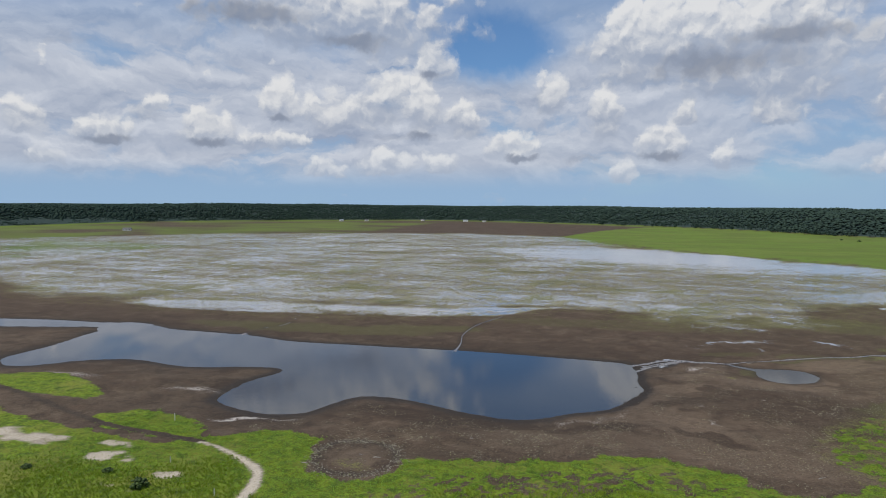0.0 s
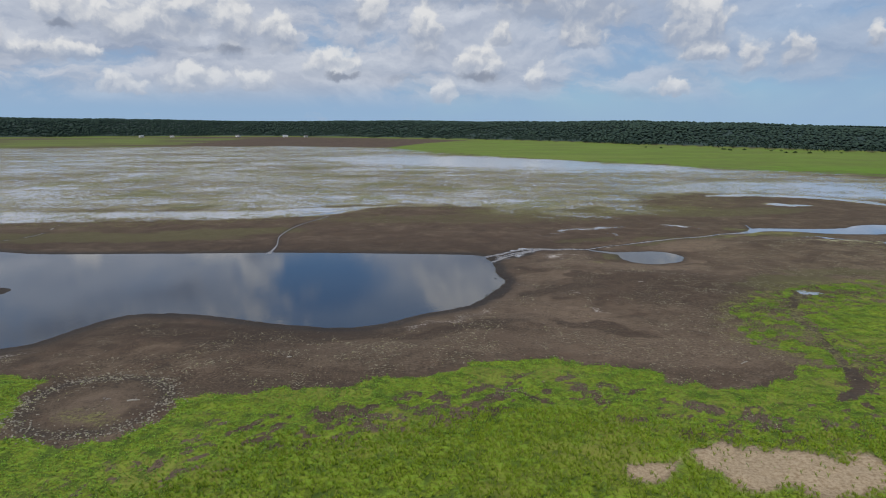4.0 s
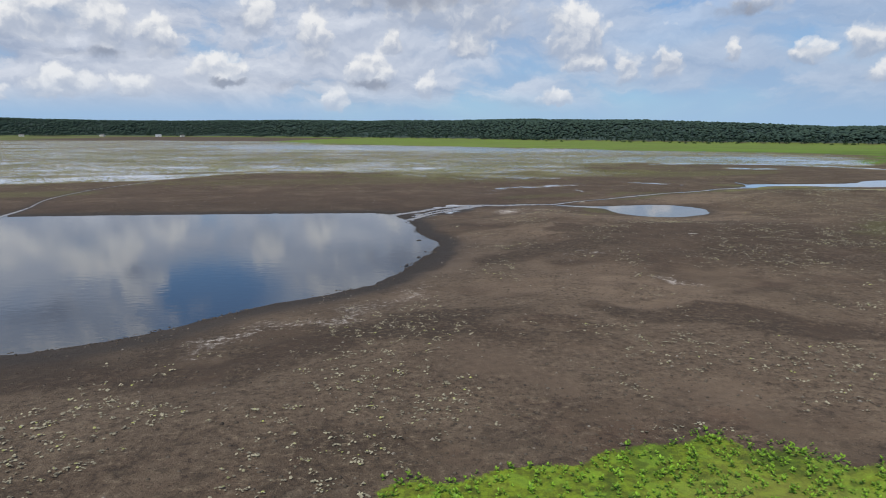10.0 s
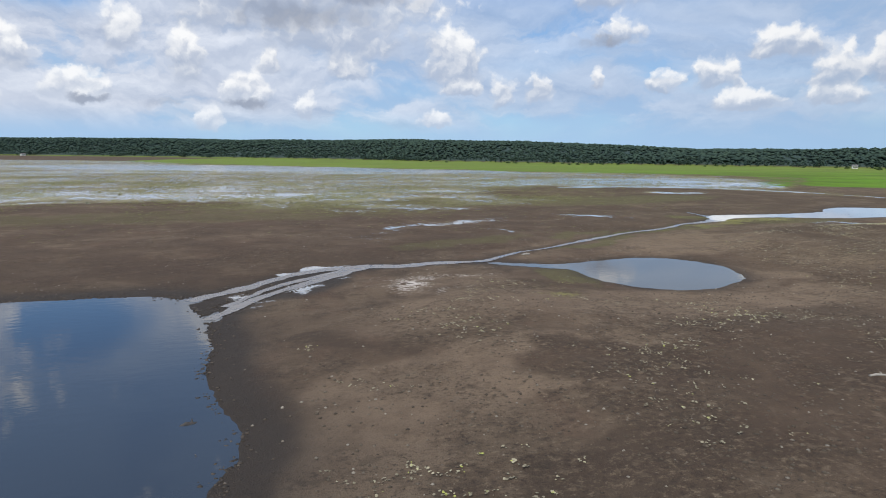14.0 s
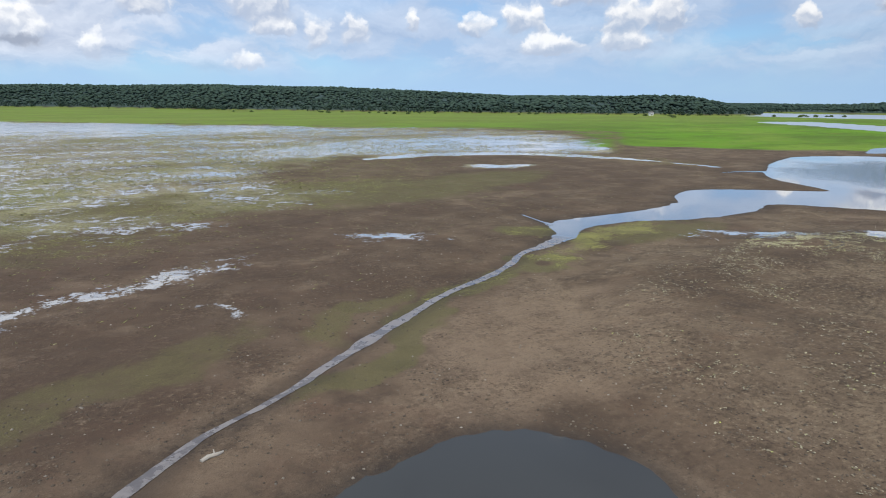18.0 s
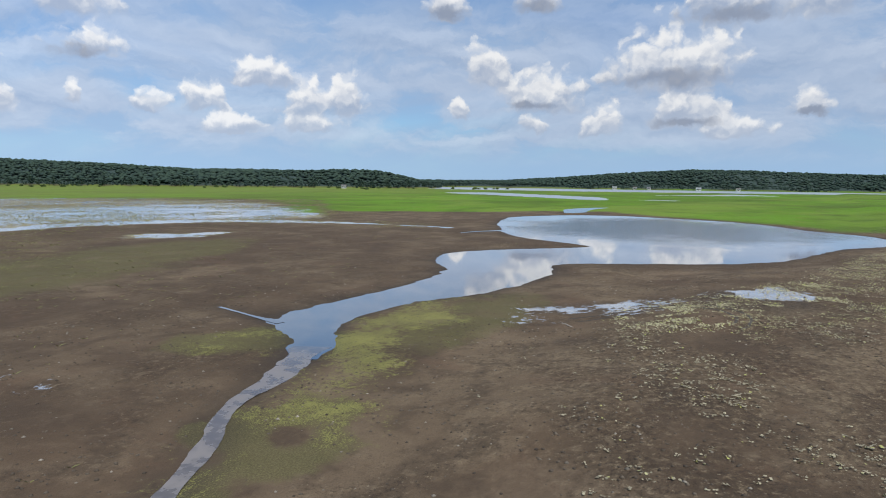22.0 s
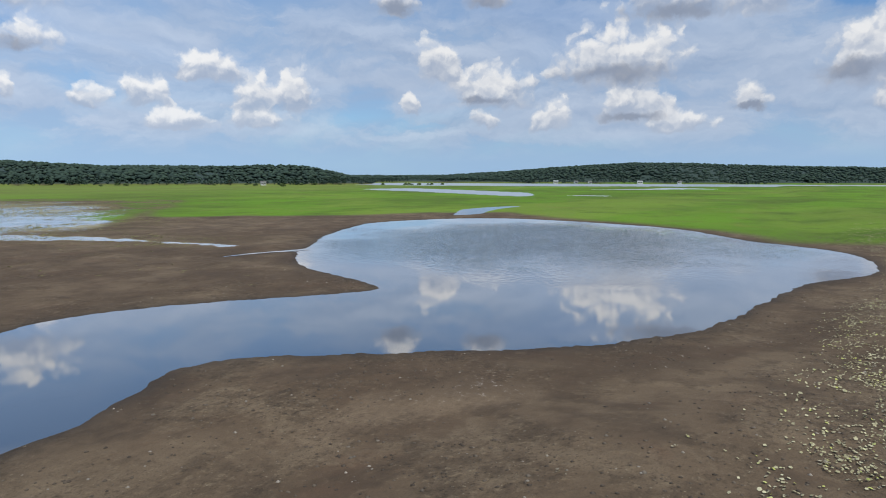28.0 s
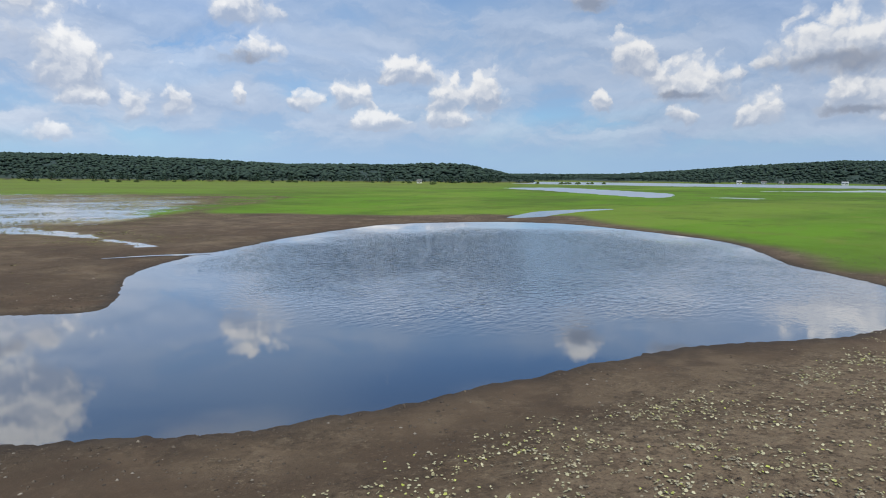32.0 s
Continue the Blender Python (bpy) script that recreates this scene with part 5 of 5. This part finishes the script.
def make_tree(seed, height, radius, label):
    root = tagged(new("tree"), label, "tree", "trees along the wood's edge")
    r = np.random.RandomState(seed)
    bend = r.uniform(-0.4, 0.4, 2)
    trunk = part("trunk", tube([(0, 0, -0.3), (bend[0] * 0.4, bend[1] * 0.4, height * 0.3), (bend[0], bend[1], height * 0.75)], [0.32, 0.24, 0.1]), BARK, root)
    for k in range(3):
        a = k * 2.1 + r.rand()
        part("limb", tube([(bend[0] * 0.5, bend[1] * 0.5, height * (0.32 + 0.1 * k)), (math.cos(a) * radius * 0.5, math.sin(a) * radius * 0.5, height * (0.5 + 0.1 * k))], [0.14, 0.05], 6), BARK, root)
    crown = new("crown", crown_mesh("crown", seed, 70, radius, height, PINE))
    crown.parent = root
    return root


def make_shrub(seed, height, radius, label, group=""):
    root = tagged(new("shrub"), label, "shrub", group)
    for k in range(4):
        a = k * 1.6 + 0.3
        part("stem", tube([(0.05 * math.cos(a), 0.05 * math.sin(a), -0.1), (radius * 0.45 * math.cos(a), radius * 0.45 * math.sin(a), height * 0.6)], [0.05, 0.02], 5), BARK, root)
    crown = new("foliage", crown_mesh("foliage", seed, 60, radius, height, BUSH))
    crown.parent = root
    return root


def stand(x, y, sink=0.0):
    return float(ground_height(np.array([float(x)]), np.array([float(y)]))[0]) - sink


edge_trees = [make_tree(40 + k, 9.0 + 1.5 * k, 3.2 + 0.4 * k, "dark green tree standing before the lake-shore woods") for k in range(3)]
edge_line = rounded(FOREST_NORTH[4:12], 8, False)
r_edge = np.random.RandomState(5)
for k in range(44):
    px, py = edge_line[int(r_edge.rand() * len(edge_line))] + r_edge.normal(0, 6, 2) - (8, 14)
    m = pose(px, py, stand(px, py), 0, 0, r_edge.rand() * 360)
    if k < 3:
        edge_trees[k].matrix_basis = m
    else:
        copy_thing(edge_trees[k % 3], m)
marsh_shrubs = [make_shrub(60 + k, 2.2 + 0.5 * k, 2.0 + 0.5 * k, "low dark shrub in the marsh meadow", "marsh shrubs") for k in range(2)]
for k in range(40):
    s = r_edge.rand()
    px, py = (np.array([300, 1180]) + s * np.array([520, -480])) + r_edge.normal(0, 1, 2) * (30, 26) - (30, 45)
    if k > 27:
        px, py = 820 + r_edge.rand() * 90, 640 + r_edge.rand() * 60
    m = pose(px, py, stand(px, py), 0, 0, r_edge.rand() * 360)
    if k < 2:
        marsh_shrubs[k].matrix_basis = m
    else:
        copy_thing(marsh_shrubs[k % 2], m)
shore_shrub = make_shrub(71, 1.7, 1.5, "dark rounded shrub on the grassy shore", "shore shrubs")
shore_shrub.matrix_basis = pose(-93.2, 93.0, stand(-93.2, 93.0))
for px, py in ((-104, 96), (-121, 92)):
    copy_thing(shore_shrub, pose(px, py, stand(px, py), 0, 0, 70 * px) @ Matrix.Diagonal((0.6, 0.6, 0.55, 1)))


# ---------------------------------------------------------------- houses on the far shore
def house(x, y, turn, length, depth, tin):
    root = tagged(new("house"), "small white lake house, %s roof, before dark woods" % ("pale tin" if tin else "dark shingle"), "house", "houses on the far shore")
    l, d, h = length / 2, depth / 2, 3.2
    bm = bmesh.new()
    box(bm, -l, -d, -0.5, l, d, h)
    part("wall", bm, WHITE_PAINT, root)
    bm = bmesh.new()
    top = h + depth * 0.28
    pts = [(sx * (l + 0.5), sy * (d + 0.5), h - 0.05) for sx in (-1, 1) for sy in (-1, 1)] + [(-l - 0.5, 0, top), (l + 0.5, 0, top)]
    low = [bm.verts.new(p) for p in pts]
    for q in ((0, 2, 5, 4), (1, 4, 5, 3), (0, 4, 1), (2, 3, 5), (0, 1, 3, 2)):
        bm.faces.new([low[i] for i in q])
    bmesh.ops.recalc_face_normals(bm, faces=bm.faces)
    roof = part("roof", bm, ROOF_TIN if tin else ROOF, root)
    bm = bmesh.new()
    box(bm, l * 0.4, -0.4, top - 0.8, l * 0.4 + 0.7, 0.4, top + 0.7)
    part("chimney", bm, ROOF, roof)
    bm = bmesh.new()
    box(bm, -0.5, -d - 0.06, 0.05, 0.5, -d + 0.05, 2.15)
    part("door", bm, BARK, root, "brown front door")
    for k in (-0.7, -0.38, 0.38, 0.7):
        bm = bmesh.new()
        box(bm, k * l - 0.6, -d - 0.05, 0.95, k * l + 0.6, -d + 0.04, 2.2)
        window = part("window", bm, GLASS, root)
        bm = bmesh.new()
        box(bm, k * l - 0.7, -d - 0.12, 0.83, k * l + 0.7, -d - 0.02, 0.94)
        part("sill", bm, WHITE_PAINT, window)
    root.matrix_basis = pose(x, y, stand(x, y) + 0.3, 0, 0, turn)
    return root


for k, row in enumerate(HOUSES):
    house(*row, k % 3 == 1)


# ---------------------------------------------------------------- small things on the shore
def marker_post(x, y, height, lean):
    root = tagged(new("marker_post"), "thin white marker post stuck in the shore", "post", "marker posts")
    part("shaft", tube([(0, 0, -0.3), (0, 0, height * 0.5), (0.01, 0, height)], [0.07, 0.07, 0.065]), WHITE_PAINT, root)
    part("cap", tube([(0.01, 0, height), (0.01, 0, height + 0.06), (0.01, 0, height + 0.1)], [0.085, 0.085, 0.03]), GREY_WOOD, root)
    root.matrix_basis = pose(x, y, stand(x, y), lean, lean / 2, 0)


for row in ((-114, 126, 1.9, 2), (-77, 94.5, 1.5, -2), (-96, 104.5, 1.3, 3)):
    marker_post(*row)


def driftwood(x, y, turn, length, radius, label, mat, sink=0.3):
    root = tagged(new("driftwood"), label, "driftwood", "stranded wood")
    part("log", tube([(-length / 2, 0, radius * 0.5), (-length * 0.15, 0.06, radius), (length * 0.2, -0.03, radius * 0.9), (length / 2, 0.05, radius * 0.6)], [radius * 0.9, radius, radius * 0.85, radius * 0.5]), mat, root)
    part("branch_stub", tube([(0.1 * length, 0, radius), (0.18 * length, 0.25 * length, radius * 2.2)], [radius * 0.45, radius * 0.15], 6), mat, root)
    root.matrix_basis = pose(x, y, stand(x, y, radius * sink), 0, 0, turn)


for row in ((-6.6, 199.5, 20, 0.9, 0.16), (-6.0, 196.0, 80, 0.5, 0.09), (-6.4, 191.5, 120, 0.6, 0.1), (-9.0, 183.5, 60, 0.7, 0.12), (-7.4, 188.0, 10, 0.45, 0.1)):
    driftwood(*row, "dark waterlogged stump at the pond's edge", WET_WOOD)
for row in ((-56.5, 121.2, 15, 1.6, 0.12), (-69.5, 113.5, 5, 1.5, 0.13), (-40.6, 138.7, 20, 0.8, 0.1), (27.5, 193.2, -10, 1.2, 0.07), (29.5, 243.0, 15, 1.3, 0.13), (31, 141, 40, 2.0, 0.08), (100.5, 262.5, 50, 1.8, 0.05)):
    driftwood(*row, "pale sun-bleached piece of stranded wood on the mud", GREY_WOOD)

# ---------------------------------------------------------------- growth on the shore
LEAF_V = np.array([(0, 0, 0), (0.22, 0.45, 0.12), (-0.22, 0.45, 0.12), (0, 1.0, 0.02)], float)
LEAF_F = np.array([(0, 1, 2), (1, 3, 2)])


def herb_plant(seed, leaves=7):
    r = np.random.RandomState(seed)
    v, f = [], []
    for k in range(leaves):
        a, lift, s = k * 2.4 + r.rand(), r.uniform(0.1, 0.9), r.uniform(0.55, 1.0)
        p = LEAF_V * (s * 1.3, s, s)
        p = np.stack([p[:, 0], p[:, 1] * math.cos(lift * 0.8), p[:, 2] + p[:, 1] * math.sin(lift * 0.8)], -1)
        p[:, 2] += 0.75 * lift
        p = np.stack([p[:, 0] * math.cos(a) - p[:, 1] * math.sin(a), p[:, 0] * math.sin(a) + p[:, 1] * math.cos(a), p[:, 2]], -1)
        f += [tuple(q + len(v) for q in t) for t in LEAF_F]
        v += [tuple(q) for q in p]
    return np.array(v), np.array(f)


def tuft(seed, blades=5):
    r = np.random.RandomState(seed)
    v, f = [], []
    for k in range(blades):
        a, lean, h = r.rand() * 6.28, r.uniform(0.15, 0.7), r.uniform(0.6, 1.0)
        c, s = math.cos(a), math.sin(a)
        n = len(v)
        v += [(-s * 0.05, c * 0.05, 0), (s * 0.05, -c * 0.05, 0), (c * lean * h * 0.4, s * lean * h * 0.4, h * 0.7), (c * lean * h, s * lean * h, h * 0.9)]
        f += [(n, n + 1, n + 2), (n + 2, n + 1, n + 3)]
    return np.array(v), np.array(f)


def sprinkle(n, x0, x1, y0, y1, seed, chance):
    """Random places in a box, kept by chance(covers, x, y)."""
    r = np.random.RandomState(seed)
    x, y = r.uniform(x0, x1, n), r.uniform(y0, y1, n)
    shore = shore_distance(x, y)
    keep = r.rand(n) < chance(covers(x, y, shore), x, y)
    keep &= shore[0] > 0.3
    x, y = x[keep], y[keep]
    return np.stack([x, y, ground_height(x, y, shore[0][keep])], -1), r


def clustered(p, r, count, spread, lift):
    """Heaps: count leaves round each place, the nearest to its middle on top."""
    q = np.repeat(p, count, 0)
    off = r.normal(0, 1, (len(q), 2)) * spread * np.repeat(r.uniform(0.5, 1.3, len(p)), count)[:, None]
    up = lift * np.exp(-(np.hypot(off[:, 0], off[:, 1]) / spread) ** 2)
    return np.c_[q[:, :2] + off, q[:, 2] + up]


def bands(x, y):
    return np.minimum(np.minimum(region(HERBS, x, y), region(HERB_PATCH, x, y)), region(HERB_PATCH_2, x, y))


p, r = sprinkle(205000, -135, 100, 88, 205, 31, lambda c, x, y: np.where(c["veg"] > 0.12, 0.15 + 0.85 * c["veg"], 0.05 * (c["veg"] > 0.02)) * smooth(-bands(x, y), 28, 13) * smooth(x, -135, -118) * smooth(x, 100, 80))
v, f = herb_plant(4)
size = r.uniform(0.11, 0.25, len(p)) * (0.7 + 0.6 * rough(p[:, 0], p[:, 1], 5.0))
me = scattered("shore_herbs", v, f, p, size, r.rand(len(p)) * 6.28, HERB)
tagged(new("shore_herbs", me), "dense bright green broad-leaved herbs along the shore", "plants", kind="stuff")

p, r = sprinkle(62000, -135, 75, 66, 122, 32, lambda c, x, y: np.where(c["veg"] > 0.3, 1.0, 0.04 + 0.16 * smooth(rough(x, y, 2.5, 2), 0.5, 0.65)) * smooth(-bands(x, y), 11, 18) * smooth(x, -135, -112) * smooth(x, 75, 50) * smooth(y, 66, 84))
v, f = tuft(5)
me = scattered("shore_grass", v, f, p, r.uniform(0.3, 0.75, len(p)), r.rand(len(p)) * 6.28, GRASS)
tagged(new("shore_grass", me), "long yellowish green grass on the upper shore", "grass", kind="stuff")

# stranded water plants and leaf litter on the mud
PAD_V = np.array([(-0.5, -0.3, 0.02), (0.1, -0.5, 0.1), (0.5, 0.0, 0.03), (0.15, 0.45, 0.14), (-0.4, 0.35, 0.04), (0.0, 0.0, 0.2)], float)
PAD_F = np.array([(0, 1, 5), (1, 2, 5), (2, 3, 5), (3, 4, 5), (4, 0, 5)])
p, r = sprinkle(210000, -95, 290, 112, 262, 33, lambda c, x, y: np.where(c["veg"] < 0.3, c["litter"] * smooth(rough(x, y, 5.0, 3), 0.40, 0.62) * 0.85, 0))
heap = clustered(p, r, 5, 0.14, 0.06)
me = scattered("leaf_litter", PAD_V, PAD_F, heap + (0, 0, 0.03), r.uniform(0.06, 0.15, len(heap)), r.rand(len(heap)) * 6.28, PAD, tilt=r.uniform(-0.6, 0.6, len(heap)))
tagged(new("leaf_litter", me), "pale dry water-plant leaves scattered on the mud", "leaf litter", kind="stuff")

CREAM = mat_leaf("cream_leaves", (0.22, 0.20, 0.115), (0.48, 0.455, 0.25), (0.38, 0.44, 0.08), 0.6, 0.25)
p, r = sprinkle(70000, 95, 275, 196, 262, 37, lambda c, x, y: strewn(x, y) * np.clip(blob(x, y, 205, 224, 100, 34) * 1.2 + blob(x, y, 124, 246, 32, 15, -15) * 2, 0, 1) * smooth(rough(x, y, 3.0, 3), 0.44, 0.64) * 0.8)
heap = clustered(p, r, 5, 0.19, 0.06)
me = scattered("stranded_leaves", PAD_V, PAD_F, heap + (0, 0, 0.05), r.uniform(0.05, 0.13, len(heap)), r.rand(len(heap)) * 6.28, CREAM, tilt=r.uniform(-0.7, 0.7, len(heap)))
tagged(new("stranded_leaves", me), "pale curled leaves thickly strewn over the lagoon shore", "leaf litter", kind="stuff")

FRESH_PAD = mat_leaf("yellow_green_pads", (0.27, 0.25, 0.14), (0.54, 0.51, 0.33), (0.42, 0.46, 0.10), 0.6, 0.25)


PAD_SPOTS = ((112.3, 258.4, 2.6, 1.2, -40), (108.4, 256.7, 2.4, 1.2, -20), (107.0, 255.0, 2.2, 1.4, 0), (105.2, 258.8, 2.2, 1.3, -30), (111.3, 252.6, 1.8, 0.8, -60), (116.8, 252.2, 1.2, 0.7, -60),
             (107.7, 260.2, 1.2, 0.6, -50), (111.3, 254.8, 1.0, 0.6, 0), (119.7, 245.3, 3.0, 1.6, -70), (129, 242, 9, 3.2, -40), (113, 249.3, 1.6, 0.6, -60), (117.3, 256.2, 2.2, 1.0, -60), (103.5, 256.5, 3.0, 2.0, 0),
             (109.5, 250.6, 1.5, 0.8, -50), (122.5, 255, 2.5, 0.8, -60), (106.5, 255.5, 5.8, 4.6, 0), (104, 253.5, 4.0, 3.0, 0), (126, 247.5, 5.5, 3.0, -50), (150, 240, 26, 9, -14), (205, 226, 36, 10, 0))


def pad_places(c, x, y):
    spots = 0
    for cx, cy, rx, ry, turn in PAD_SPOTS:
        spots = np.maximum(spots, blob(x, y, cx, cy, rx * 1.4, ry * 1.4, turn) * (1.7 if rx < 4 else 1.2 if rx < 6 else 0.3))
    return np.clip(spots, 0, 1) * strewn(x, y) * smooth(rough(x, y, 1.3, 3), 0.42, 0.62)


p, r = sprinkle(520000, 98, 245, 208, 268, 34, pad_places)
me = scattered("floating_pads", PAD_V, PAD_F, p + (0, 0, 0.05), r.uniform(0.07, 0.17, len(p)), r.rand(len(p)) * 6.28, FRESH_PAD, tilt=r.uniform(-0.7, 0.7, len(p)))
tagged(new("floating_pads", me), "yellow-green stranded lily pads round a puddle", "lily pads", kind="stuff")

# clods of dried mud
v, f = lump(9, 2, 5)
p, r = sprinkle(150000, -60, 260, 135, 300, 35, lambda c, x, y: np.where(c["veg"] < 0.2, (1 - c["wet"]) * (0.15 + 0.85 * smooth(rough(x, y, 7.0, 3), 0.45, 0.62)), 0))
me = scattered("mud_clods", v, f, p, r.uniform(0.03, 0.13, len(p)) * (0.7 + 0.6 * rough(p[:, 0], p[:, 1], 3.0)), r.rand(len(p)) * 6.28, CLOD, squash=r.uniform(0.3, 0.7, len(p)))
tagged(new("mud_clods", me), "small brown clods of dried mud", "clods", kind="stuff")

# low water weed standing out of the flooded flat
WEED = mat_leaf("water_weed", (0.14, 0.14, 0.055), (0.26, 0.27, 0.10), (0.33, 0.30, 0.16))
v, f = tuft(8, 3)
v = v * (3.0, 3.0, 0.8)


def weed_places(c, x, y):
    off = region(FLOOD, x, y, 80)
    near = 0.32 * smooth(off, 75, 15) * smooth(rough(x, y, 10.0, 4), 0.42, 0.62) * smooth(x, 190, 120)
    return np.maximum(smooth(rough(x, y, 14.0, 4), 0.40, 0.60) * smooth(off, 18, -15), near) * (c["meadow"] < 0.5) * smooth(y, 640, 420)


p, r = sprinkle(190000, -260, 330, 262, 640, 36, weed_places)
me = scattered("water_weed", v, f, p - (0, 0, 0.03), r.uniform(0.16, 0.42, len(p)) * np.where(region(FLOOD, p[:, 0], p[:, 1], 80) > 8, 0.7, 1.0), r.rand(len(p)) * 6.28, WEED)
tagged(new("water_weed", me), "olive tufts of weed standing in shallow flood water", "plants", kind="stuff")

# lumps of wet mud that fray the waterline
v, f = lump(12, 3, 6)


def waterline(n, boxes, reach, seed):
    """Random places at the water's edge inside the boxes."""
    r = np.random.RandomState(seed)
    found = []
    for x0, x1, y0, y1 in boxes:
        x, y = r.uniform(x0, x1, n), r.uniform(y0, y1, n)
        d = shore_distance(x, y)[0]
        keep = (np.abs(d + 0.25) < reach) & (r.rand(n) < np.exp(-((d + 0.1) / 0.45) ** 2) * smooth(rough(x, y, 2.2, 2), 0.3, 0.6))
        found.append(np.c_[x[keep], y[keep]])
    return np.vstack(found), r


spots, r = waterline(60000, ((-40, 2, 152, 232),), 1.2, 41)
level = np.maximum(ground_height(spots[:, 0], spots[:, 1]), -0.02)
WET_CLOD = mat_leaf("wet_mud_lumps", (0.036, 0.029, 0.023), (0.075, 0.058, 0.044), (0.12, 0.10, 0.08), 0.7)
me = scattered("shore_lumps", v, f, np.c_[spots, level], r.uniform(0.04, 0.15, len(spots)), r.rand(len(spots)) * 6.28, WET_CLOD, squash=r.uniform(0.2, 0.4, len(spots)))
tagged(new("shore_lumps", me), "dark wet lumps of mud along the waterline", "mud", kind="stuff")

# pale stones and dried pads ringing the shrunken pool in the herbs
r = np.random.RandomState(42)
rim = rounded(DARK_POOL, 30)
spots = rim[r.randint(0, len(rim), 900)] + r.normal(0, 1.1, (900, 2))
STONE = mat_leaf("pale_stones", (0.15, 0.13, 0.10), (0.36, 0.33, 0.26), (0.20, 0.22, 0.08), 0.85)
me = scattered("pool_stones", v, f, np.c_[spots, ground_height(spots[:, 0], spots[:, 1])], r.uniform(0.07, 0.19, len(spots)), r.rand(len(spots)) * 6.28, STONE, squash=r.uniform(0.35, 0.7, len(spots)))
tagged(new("pool_stones", me), "ring of pale stones round a dried pool", "stones", kind="stuff")
